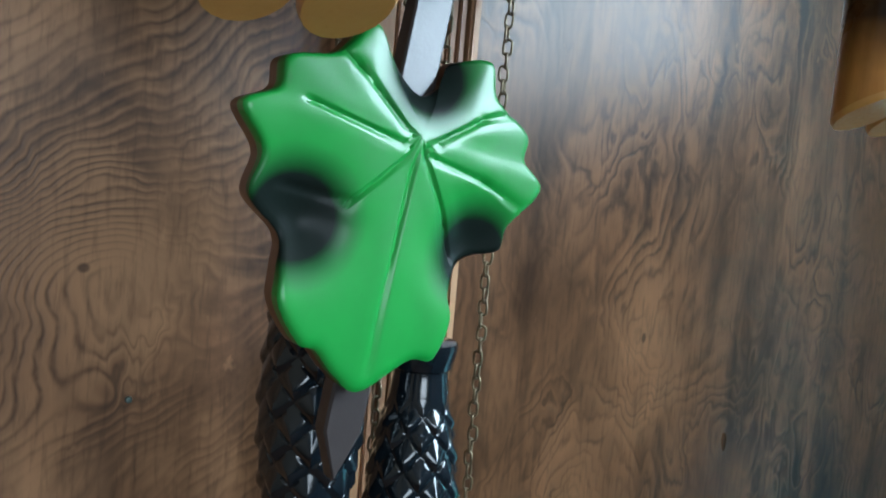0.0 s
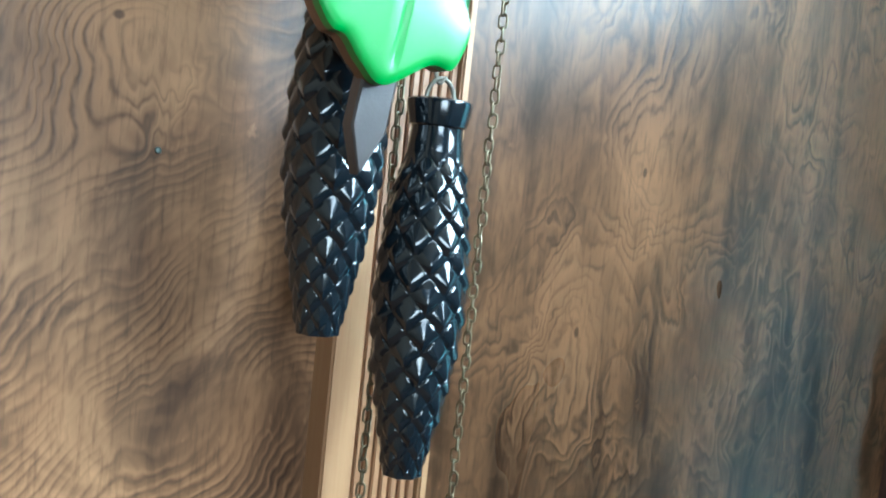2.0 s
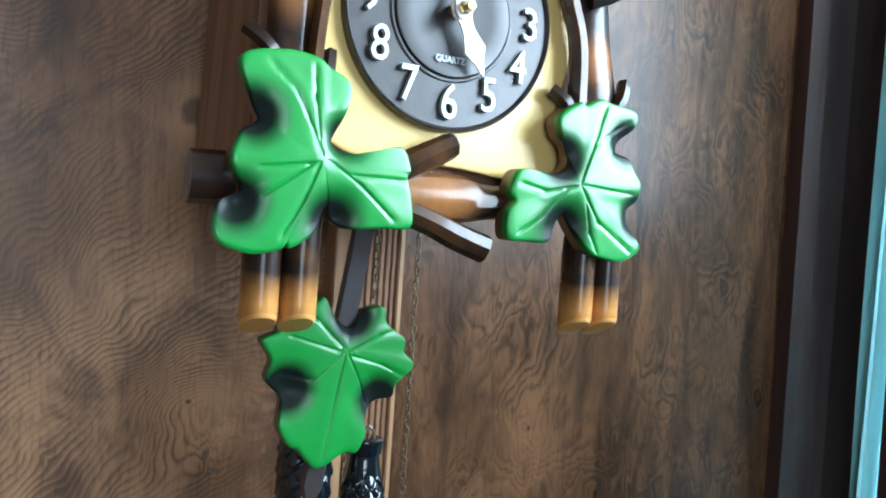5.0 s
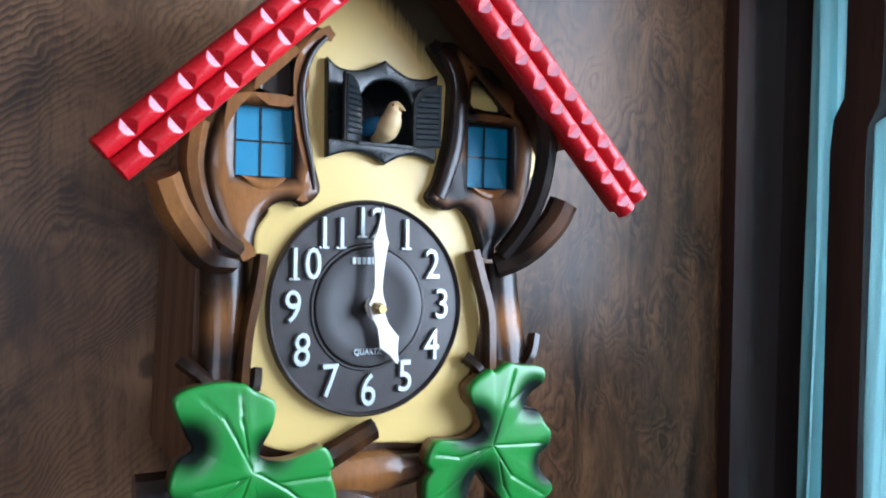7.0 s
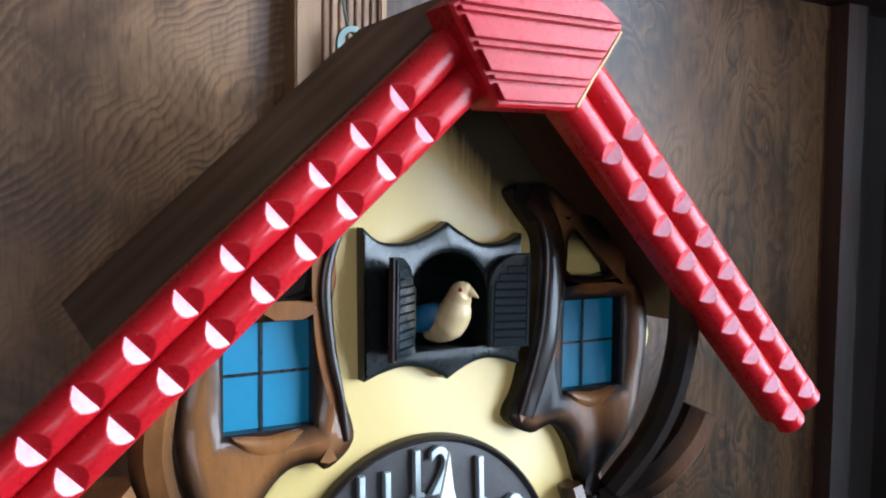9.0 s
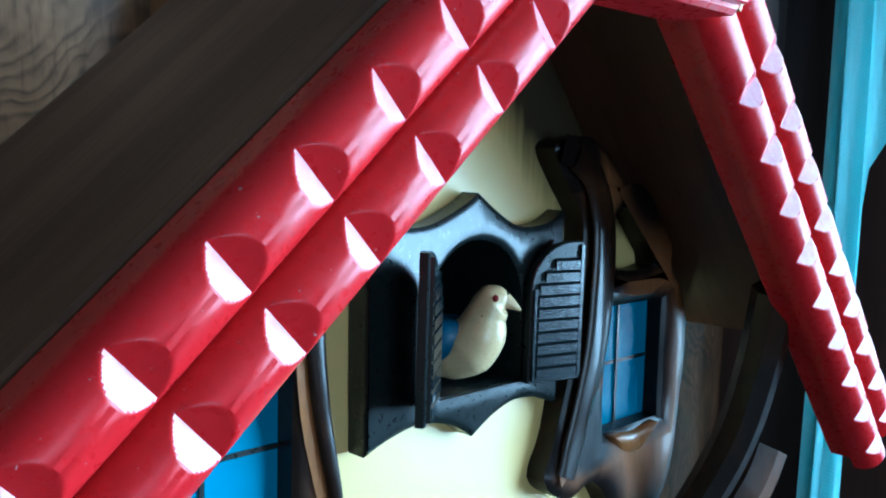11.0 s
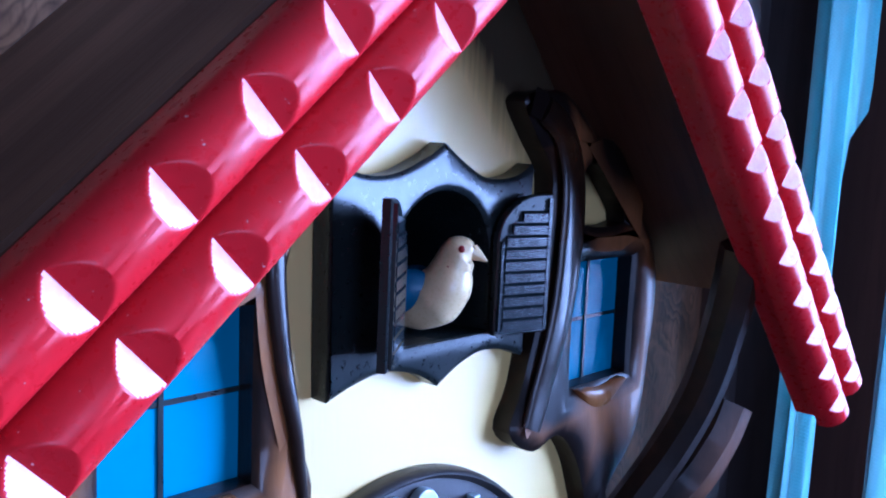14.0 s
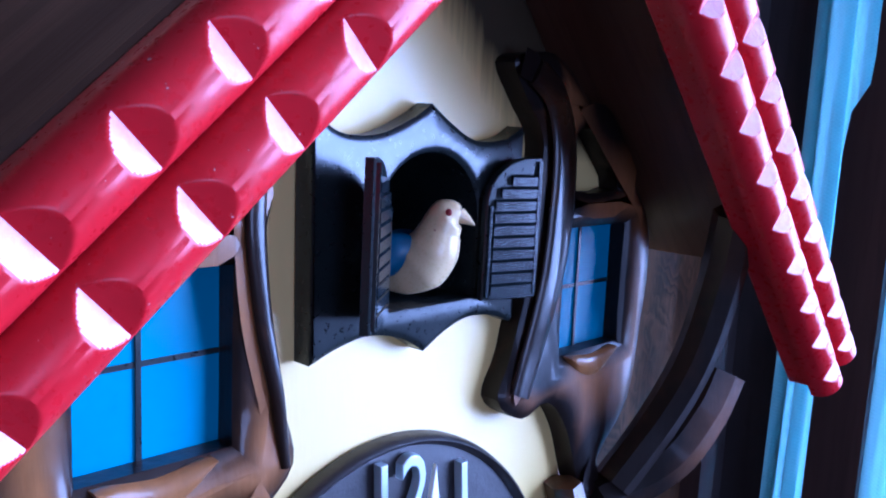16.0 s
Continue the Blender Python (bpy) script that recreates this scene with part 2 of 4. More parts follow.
def red_enamel():
    """Old red enamel: mottled, scuffed dark in places, with pale dust and chips."""
    n = Nodes("red_enamel")
    big, fine, dots = n.noise(n.pos, 45, 4, 0.6), n.noise(n.pos, 520, 3), n.noise(n.pos, 950, 2, 0.5)
    c = n.mix(n.spread(big, 0.35, 0.7, 0, 0.6), (0.52, 0.009, 0.015), (0.40, 0.006, 0.011))
    c = n.mix(n.math("MULTIPLY", n.spread(fine, 0.62, 0.76, 0, 0.35), n.spread(big, 0.5, 0.65)), c, (0.16, 0.008, 0.012))
    c = n.mix(n.spread(dots, 0.735, 0.76, 0, 0.7), c, (0.62, 0.42, 0.40))
    n.bump(n.math("ADD", big, n.math("MULTIPLY", fine, 0.25)), 0.10, 0.0006)
    n.bsdf.inputs["Specular IOR Level"].default_value = 0.34
    return n.done(c, n.spread(fine, 0.3, 0.7, 0.24, 0.38))


RED = red_enamel()
# paler red: the light caught by upward notch faces is put into the colour
RED_CUT_LIT = paint("lit_cut_enamel", (0.64, 0.31, 0.36), (0.55, 0.13, 0.17), 0.42, 0.30, 420, 0.4, 0, 0.6)
RAW = paint("raw_pale_wood", (0.62, 0.42, 0.18), (0.4, 0.22, 0.08), 0.6, 0, 200)
CREAM = cream_paint()
STAIN = stained("honey_stain", (0.29, 0.120, 0.036), (0.016, 0.008, 0.005))
LOG_STAIN = stained("log_stain", (0.50, 0.225, 0.055), (0.016, 0.008, 0.005))
# black spray clouds, which also carry painted shade under the right eaves
STAIN_SPRAY_SHADE = stained("honey_stain_with_spray_and_shade", (0.27, 0.108, 0.034), (0.009, 0.005, 0.004),
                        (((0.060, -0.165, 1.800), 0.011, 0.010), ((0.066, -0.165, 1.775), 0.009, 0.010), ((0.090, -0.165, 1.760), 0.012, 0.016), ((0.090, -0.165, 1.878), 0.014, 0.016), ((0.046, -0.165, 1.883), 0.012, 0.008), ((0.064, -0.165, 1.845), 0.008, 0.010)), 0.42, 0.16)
STAIN_DULL = stained("dull_bough_stain", (0.17, 0.065, 0.022), (0.012, 0.007, 0.005), (), 0.45, 0.12)
LOG_END = paint("honey_log_end", (0.56, 0.29, 0.075), (0.42, 0.18, 0.04), 0.4, 0.3, 80, 0.15)
BLACK = paint("black_lacquer", (0.009, 0.012, 0.012), (0.016, 0.020, 0.020), 0.3, 0.15, 90, 0.2)
CONE = paint("black_cone_lacquer", (0.004, 0.007, 0.010), (0.008, 0.012, 0.015), 0.13, 0.5, 120, 0.03)
DIAL = paint("dark_brown_dial", (0.020, 0.015, 0.014), (0.036, 0.028, 0.026), 0.4, 0.1, 150, 0.35)
DIAL_INNER = paint("dial_centre", (0.019, 0.016, 0.016), (0.021, 0.018, 0.018), 0.34, 0.0, 6, 0.0, 0, 0.1)
SILVER = paint("silver_numeral", (0.50, 0.56, 0.57), (0.34, 0.39, 0.40), 0.35, 0, 200, 0.2, 0.35)
WHITE = paint("white_hand_paint", (0.80, 0.79, 0.74), (0.72, 0.70, 0.64), 0.35, 0.2, 40, 0.04)
BRASS = paint("brass", (0.47, 0.34, 0.14), (0.3, 0.2, 0.08), 0.3, 0, 100, 0.1, 0.9)
BLUE = paint("blue_window_paint", (0.006, 0.215, 0.37), (0.004, 0.165, 0.29), 0.45, 0.0, 30, 0.05)
BLUE_WING = paint("blue_wing_paint", (0.012, 0.10, 0.20), (0.006, 0.06, 0.12), 0.4, 0.2, 300, 0.6)
IVORY = paint("ivory_paint", (0.76, 0.57, 0.30), (0.66, 0.42, 0.17), 0.28, 0.4, 120, 0.1)
EYE_RED = paint("red_dot", (0.33, 0.03, 0.03), (0.2, 0.02, 0.02), 0.35)
CHAIN = paint("aged_brass_chain", (0.17, 0.14, 0.085), (0.08, 0.065, 0.04), 0.38, 0, 300, 0.2, 0.85)
STEEL = paint("green_grey_steel", (0.13, 0.17, 0.155), (0.07, 0.10, 0.09), 0.4, 0, 200, 0.2, 0.6)
WIRE = paint("hook_wire", (0.16, 0.15, 0.12), (0.08, 0.08, 0.06), 0.35, 0, 300, 0.1, 0.8)
STICK = paint("dark_stick", (0.035, 0.028, 0.027), (0.055, 0.045, 0.042), 0.33, 0.3, 120, 0.2)
PLASTER = paint("brown_plaster", (0.20, 0.17, 0.13), (0.15, 0.12, 0.09), 0.8, 0, 5, 0.2)
FLOORING = plain_wood("floor_wood", (0.2, 0.11, 0.06), (0.1, 0.05, 0.03), (1, 0.06, 1), 40, 0.45)


def curtain_cloth():
    n = Nodes("teal_curtain_cloth")
    _, y, z = n.split(n.pos)
    check = n.math("MULTIPLY", n.math("SINE", n.math("MULTIPLY", y, 2300)), n.math("SINE", n.math("MULTIPLY", z, 2000)))
    folds = n.noise(n.scaled(n.pos, (1, 1, 0.1)), 60, 3)
    c = n.mix(n.spread(check, -0.2, 0.8, 0, 0.35), (0.50, 0.72, 0.72), (0.24, 0.50, 0.53))
    c = n.mix(n.spread(folds, 0.35, 0.7, 0, 0.4), c, (0.36, 0.60, 0.62))
    n.bump(check, 0.3, 0.0006)
    mat = n.done(c, 0.8)
    thin = n.tree.nodes.new("ShaderNodeBsdfTranslucent")
    n.put(thin.inputs["Color"], (0.50, 0.66, 0.67))
    both = n.tree.nodes.new("ShaderNodeMixShader")
    both.inputs[0].default_value = 0.45
    n.tree.links.new(n.bsdf.outputs[0], both.inputs[1])
    n.tree.links.new(thin.outputs[0], both.inputs[2])
    n.tree.links.new(both.outputs[0], n.tree.nodes["Material Output"].inputs["Surface"])
    return mat


CURTAIN = curtain_cloth()


# ---------------------------------------------------------------- mesh helpers
ORIGIN = {}
HUNG = Vector((0.011, -0.03, 1.55))     # base of the cuckoo clock


def thing(name, base, label, category, group="", kind=""):
    ob = new(name)
    ob.empty_display_size = 0.02
    ob.location = base
    ORIGIN[ob] = Vector(base)
    return tagged(ob, label, category, group, kind)


def part(name, bm, material, parent=None, label="", smooth=35, settle=True):
    """Links a bmesh given in world metres as one mesh under a thing or part, or at top level."""
    me = bpy.data.meshes.new(name)
    bmesh.ops.recalc_face_normals(bm, faces=bm.faces)
    base = ORIGIN.get(parent, Vector((0, 0, 0)))
    if settle and base == HUNG:
        for v in bm.verts:
            v.co = settled(v.co)
    bmesh.ops.translate(bm, verts=bm.verts, vec=-base)
    bm.to_mesh(me)
    bm.free()
    for m in material if isinstance(material, (list, tuple)) else (material,):
        me.materials.append(m)
    if smooth:
        me.shade_smooth()
        me.set_sharp_from_angle(angle=radians(smooth))
    ob = new(name, me)
    if parent is not None:
        ob.parent = parent
        ORIGIN[ob] = base
    if label:
        tagged(ob, label)
    return ob


def box(x0, x1, y0, y1, z0, z1, bevel=0.0):
    bm = bmesh.new()
    bmesh.ops.create_cube(bm, size=1, matrix=Matrix.LocRotScale(((x0 + x1) / 2, (y0 + y1) / 2, (z0 + z1) / 2), None, (x1 - x0, y1 - y0, z1 - z0)))
    if bevel:
        bmesh.ops.bevel(bm, geom=bm.edges[:], offset=bevel, segments=2, affect="EDGES")
    return bm


def curve(pts, steps=5, closed=False):
    """A smooth line through points of any dimension."""
    p = [Vector(q) for q in pts]
    n, out = len(p), []
    for i in range(n if closed else n - 1):
        a, b, c, d = (p[(i + k) % n] if closed else p[min(max(i + k, 0), n - 1)] for k in (-1, 0, 1, 2))
        for s in range(steps):
            t = s / steps
            out.append(0.5 * (2 * b + (c - a) * t + (2 * a - 5 * b + 4 * c - d) * t * t + (3 * b - a - 3 * c + d) * t ** 3))
    return out if closed else out + [p[-1]]


def plate(outline, front, back, holes=(), rings=((0.002, 0.0015),), fades=None):
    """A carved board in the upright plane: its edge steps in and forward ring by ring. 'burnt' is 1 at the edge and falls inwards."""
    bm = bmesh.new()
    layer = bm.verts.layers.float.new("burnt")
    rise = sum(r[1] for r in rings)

    def loop_at(pts, y, value):
        vs = [bm.verts.new((q[0], y, q[1])) for q in pts]
        for v in vs:
            v[layer] = value
        return vs

    def stepped(pts, wide):
        n, out = len(pts), []
        for i in range(n):
            d = (pts[(i + 1) % n] - pts[i]).normalized() + (pts[i] - pts[i - 1]).normalized()
            d = d.normalized() if d.length > 1e-6 else Vector((1, 0))
            out.append(pts[i] + Vector((-d.y, d.x)) * wide)
        return out
    first, last = [], []
    for k, loop in enumerate((outline, *holes)):
        pts = [Vector(q[:2]) for q in loop]
        area = sum(a.x * b.y - b.x * a.y for a, b in zip(pts, pts[1:] + pts[:1]))
        if (area > 0) != (k == 0):
            pts.reverse()
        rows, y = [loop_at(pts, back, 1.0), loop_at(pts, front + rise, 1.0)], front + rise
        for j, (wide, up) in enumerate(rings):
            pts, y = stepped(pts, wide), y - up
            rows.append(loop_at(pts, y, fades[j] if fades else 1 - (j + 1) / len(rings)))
        n = len(pts)
        for a, b in zip(rows, rows[1:]):
            for i in range(n):
                bm.faces.new((a[i], a[(i + 1) % n], b[(i + 1) % n], b[i]))
        first.append(rows[0]), last.append(rows[-1])
    for loops in (first, last):
        edges = [bm.edges.get((vs[i], vs[(i + 1) % len(vs)])) for vs in loops for i in range(len(vs))]
        bmesh.ops.triangle_fill(bm, use_beauty=True, edges=edges)
    return bm


def sweep(path, across, deep, sides=12, burnt=None, turn=0.0, cap=True):
    """A solid limb along a path; across and deep are its half widths in the upright plane and towards the room, point by point."""
    bm = bmesh.new()
    layer = bm.verts.layers.float.new("burnt")
    p, n, rows = [Vector(q) for q in path], len(path), []
    for i, c in enumerate(p):
        along = (p[min(i + 1, n - 1)] - p[max(i - 1, 0)]).normalized()
        side = along.cross(Vector((0, -1, 0)))
        side = side.normalized() if side.length > 1e-4 else Vector((1, 0, 0))
        out = side.cross(along).normalized()
        t = i / (n - 1)
        a = across(t) if callable(across) else across
        d = deep(t) if callable(deep) else deep
        row = []
        for k in range(sides):
            w = 2 * math.pi * k / sides + turn
            v = bm.verts.new(c + side * (a * math.cos(w)) + out * (d * math.sin(w)))
            v[layer] = burnt(t, math.cos(w)) if burnt else 0.0
            row.append(v)
        rows.append(row)
    for a, b in zip(rows, rows[1:]):
        for k in range(sides):
            bm.faces.new((a[k], a[(k + 1) % sides], b[(k + 1) % sides], b[k]))
    if cap:
        bm.faces.new(rows[0]), bm.faces.new(rows[-1][::-1])
    return bm


def lathe(profile, centre, axis="z", sides=40):
    """Turns (radius, height) pairs round an upright or a forward axis; radius 0 closes an end."""
    bm, rows = bmesh.new(), []
    for r, h in profile:
        row = []
        for k in range(sides if r > 1e-6 else 1):
            w = 2 * math.pi * k / sides
            q = (r * math.cos(w), r * math.sin(w), h) if axis == "z" else (r * math.cos(w), h, r * math.sin(w))
            row.append(bm.verts.new(Vector(q) + Vector(centre)))
        rows.append(row)
    for a, b in zip(rows, rows[1:]):
        for k in range(sides):
            q = [a[k % len(a)], a[(k + 1) % len(a)], b[(k + 1) % len(b)], b[k % len(b)]]
            q = [v for i, v in enumerate(q) if v not in q[:i]]
            if len(q) > 2:
                bm.faces.new(q)
    return bm


def joined(*bms):
    out = bmesh.new()
    for b in bms:
        me = bpy.data.meshes.new("tmp")
        b.to_mesh(me)
        b.free()
        out.from_mesh(me)
        bpy.data.meshes.remove(me)
    return out


def words(text, size, centre, front, depth=0.0008, squeeze=1.0, offset=0.0):
    """Raised characters that face the room, centred on (x, z)."""
    cu = bpy.data.curves.new("text", "FONT")
    cu.body, cu.size, cu.align_x, cu.align_y, cu.extrude, cu.offset = text, size, "CENTER", "CENTER", depth / 2, offset
    cu.bevel_depth, cu.resolution_u = depth / 5, 3
    ob = bpy.data.objects.new("text", cu)
    scene.collection.objects.link(ob)
    me = bpy.data.meshes.new_from_object(ob.evaluated_get(bpy.context.evaluated_depsgraph_get()))
    bm = bmesh.new()
    bm.from_mesh(me)
    bpy.data.objects.remove(ob), bpy.data.curves.remove(cu), bpy.data.meshes.remove(me)
    bmesh.ops.transform(bm, matrix=pose(centre[0], front, centre[1], 90, 0, 0) @ Matrix.Diagonal((squeeze, 1, 1, 1)), verts=bm.verts)
    return bm


# ---------------------------------------------------------------- the room
def setting(name, bm, material, label, category):
    return tagged(part(name, bm, material), label, category, kind="structure")


BATTEN_L, BATTEN_R = 0.004, 0.057
setting("wall_left", box(-2.0, BATTEN_L, 0.0, 0.06, 0, 2.039), WALNUT, "glossy figured walnut wall panel with knots", "wall")
setting("wall_back", box(BATTEN_R, 0.4680, 0.0, 0.06, 0, 2.039), WALNUT_DARK, "dark figured walnut wall panel beside the clock", "wall")
setting("wall_core", box(BATTEN_L, BATTEN_R, 0.012, 0.06, 0, 2.039), BATTEN_EDGE, "wood behind the ribbed batten", "wall")
batten = thing("wall_batten", (0.03, -0.01, 0), "upright light brown wooden batten between wall panels", "batten", kind="structure")
part("board", box(BATTEN_L + 0.0145, BATTEN_R - 0.0045, -0.011, 0.0115, 0, 2.039), BATTEN, batten)
part("edge_strip", box(BATTEN_L, BATTEN_L + 0.0145, -0.016, 0.0115, 0, 2.039, 0.001), BATTEN_EDGE, batten, "pale smooth edge strip")
part("edge_strip", box(BATTEN_R - 0.0045, BATTEN_R, -0.016, 0.0115, 0, 2.039, 0.001), BATTEN_EDGE, batten, "pale smooth edge strip")
for i in range(7):
    x = BATTEN_L + 0.0165 + i * 0.00465
    part("rib", box(x, x + 0.0034, -0.0135, -0.0108, 0, 2.039, 0.0006), BATTEN, batten)
setting("corner_post", sweep([(0.4765, -0.003, 0.0), (0.4765, -0.003, 1.2), (0.4765, -0.003, 1.45), (0.475, -0.003, 1.7), (0.473, -0.003, 2.039)], 0.0170, 0.0184, 4, None, math.pi / 4),
        POST_WOOD, "red-brown wooden corner post", "post")
setting("wall_corner", box(0.4685, 0.56, 0.01, 0.06, 0, 2.3), SIDE_WOOD, "dark wood behind the corner post", "wall")
setting("wall_side_strip", box(0.56, 0.66, -0.045, 0.06, 0, 2.4), SIDE_WOOD, "dark wooden strip beside the curtain", "wall")
setting("beam_back", box(-2.0, 0.56, -0.045, 0.06, 2.041, 2.3, 0.003), DARK_BEAM, "dark glossy beam above the wall panels", "beam")
setting("lintel_side", box(0.520, 0.66, -0.2599, -0.0455, 2.041, 2.4, 0.003), LINTEL_WOOD, "red-brown lintel over the window", "beam")
setting("wall_side_low", box(0.56, 0.66, -3.0, -0.0451, 0, 0.95), SIDE_WOOD, "dark wooden wall under the window", "wall")
# next three are unseen blocks, added to limit where the side light falls
setting("light_stop_far", box(0.56, 0.66, -3.0, -1.44, 0.9501, 2.4), SIDE_WOOD, "unseen dark wall that ends the side light towards the room", "wall")
setting("light_stop_low", box(0.56, 0.66, -1.4399, -0.3001, 0.9501, 1.65), SIDE_WOOD, "unseen dark wall that cuts off the side light from below", "wall")
setting("light_stop_near", box(0.56, 0.66, -0.30, -0.26, 0.9501, 2.4), SIDE_WOOD, "unseen dark wall that parts the side light from the curtain light", "wall")
setting("wall_far_left", box(-2.1, -2.0005, -3.0, 0.06, 0, 2.4), PLASTER, "brown plaster wall", "wall")
setting("wall_room_low", box(-2.0, 0.66, -3.1, -3.0005, 0, 0.95), PLASTER, "brown plaster wall under the room window", "wall")
setting("wall_room_left", box(-2.0, -1.62, -3.1, -3.0005, 0.9505, 2.3), PLASTER, "brown plaster wall beside the room window", "wall")
setting("wall_room_right", box(0.12, 0.66, -3.1, -3.0005, 0.9505, 2.3), PLASTER, "brown plaster wall beside the room window", "wall")
setting("floor", box(-2.1, 0.66, -3.1, 0.06, -0.05, -0.0005), FLOORING, "brown wooden floor", "floor")
setting("ceiling", box(-2.1, 0.72, -3.1, 0.06, 2.4005, 2.45), PLASTER, "brown plaster ceiling", "ceiling")
setting("wall_top", box(-2.0, 0.66, 0.0, 0.06, 2.3005, 2.4), PLASTER, "brown plaster over the beam", "wall")


def curtain():
    rows = []
    bm = bmesh.new()
    for face in (0, 1):
        grid = []
        for i in range(41):
            z = 0.97 + (2.047 - 0.97) * i / 40
            row = []
            for j in range(121):
                u = j / 120
                slack = (2.04 - z) * 0.035
                y = -0.031 - u * 0.24 + 0.002 * math.sin(6 * z)
                x = 0.5495 + 0.006 * math.sin(u * 75 + slack * 60 + 1.3 * math.sin(3 * z)) + 0.0025 * math.sin(u * 160 - z * 5) + face * 0.0012
                row.append(bm.verts.new((x, y, z)))
            grid.append(row)
        for a, b in zip(grid, grid[1:]):
            for j in range(120):
                bm.faces.new((a[j], a[j + 1], b[j + 1], b[j]))
        rows.append(grid)
    front, rear = rows
    for i in (0, 40):
        for j in range(120):
            bm.faces.new((front[i][j], front[i][j + 1], rear[i][j + 1], rear[i][j]))
    for j in (0, 120):
        for i in range(40):
            bm.faces.new((front[i][j], front[i + 1][j], rear[i + 1][j], rear[i][j]))
    ob = part("curtain", bm, CURTAIN, None, "", 80)
    return tagged(ob, "teal waffle-weave curtain gathered in folds at the window", "curtain")


curtain()
window = thing("window_1", (0.55, -0.09, 0.95), "red-brown wooden window post in front of the curtain", "window frame", kind="structure")
part("window_post", sweep([(0.545, -0.088, 0.952), (0.545, -0.088, 1.86), (0.545, -0.090, 1.885), (0.545, -0.101, 1.905), (0.545, -0.103, 1.93), (0.545, -0.103, 2.04)],
                          0.017, 0.0275, 4, None, math.pi / 4), POST_WOOD, window)
part("window_sill", box(0.53, 0.66, -0.2599, -0.0455, 0.951, 0.968, 0.002), POST_WOOD, window)


# ---------------------------------------------------------------- the cuckoo clock
CX = 0.011          # middle line of the house
clock = thing("cuckoo_clock", (CX, -0.03, 1.55), "painted wooden cuckoo clock with red roof rails and green leaves", "clock")

# case and cream front board
part("case", box(-0.0970, 0.110, -0.143, -0.022, 1.628, 1.80, 0.0015), CASE_WOOD, clock, "plain brown wooden case", 20)
cream_edge = curve([(CX, 1.934), (-0.060, 1.868), (-0.102, 1.828), (-0.102, 1.800), (-0.080, 1.786), (-0.060, 1.779), (-0.0675, 1.763), (-0.0675, 1.728),
                    (-0.0715, 1.700), (-0.0690, 1.665), (-0.060, 1.648), (-0.030, 1.640), (0.010, 1.642), (0.054, 1.638), (0.078, 1.642), (0.0845, 1.655),
                    (0.0760, 1.675), (0.0795, 1.690), (0.0840, 1.718), (0.0800, 1.750), (0.0810, 1.765), (0.0740, 1.782), (0.105, 1.795), (0.124, 1.805), (0.124, 1.828), (0.082, 1.868)], 5, True)
arch = [(-0.0075, 1.8200), (0.0295, 1.8200)] + [(0.0110 + 0.0185 * math.cos(a), 1.8410 + 0.0185 * math.sin(a)) for a in np.linspace(0, math.pi, 15)]
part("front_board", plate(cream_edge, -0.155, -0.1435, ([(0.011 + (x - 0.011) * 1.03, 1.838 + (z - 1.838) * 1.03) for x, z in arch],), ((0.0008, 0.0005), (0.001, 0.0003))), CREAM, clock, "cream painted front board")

# roof boards, gable rails and ridge shield
LEFT_TIP, RIGHT_TIP = (-0.1495, 1.7960), (0.1670, 1.7865)
LEFT_WAY, RIGHT_WAY = Vector((0.7308, 0.6826)), Vector((-0.6870, 0.7267))


def roof_board(tip, way, sign, start, end, front, back, high, low):
    out = Vector((-way.y, way.x)) * sign
    c = [Vector(tip) + way * s + out * h for s, h in ((start, high), (end, high), (end, low), (start, low))]
    bm = bmesh.new()
    rows = [[bm.verts.new((q.x, y, q.y)) for q in c] for y in (front, back)]
    bm.faces.new(rows[0]), bm.faces.new(rows[1][::-1])
    for k in range(4):
        bm.faces.new((rows[0][k], rows[1][k], rows[1][(k + 1) % 4], rows[0][(k + 1) % 4]))
    bmesh.ops.bevel(bm, geom=bm.edges[:], offset=0.0008, segments=1, affect="EDGES")
    return bm


part("roof_board", roof_board(LEFT_TIP, LEFT_WAY, 1, 0.046, 0.2265, -0.1895, -0.076, 0.0125, 0.0040), ROOF_WOOD, clock, "plain dark brown roof board", 0)
part("roof_board", roof_board(RIGHT_TIP, RIGHT_WAY, -1, 0.046, 0.2260, -0.1895, -0.076, 0.0125, 0.0040), ROOF_WOOD, clock, "plain dark brown roof board", 0)


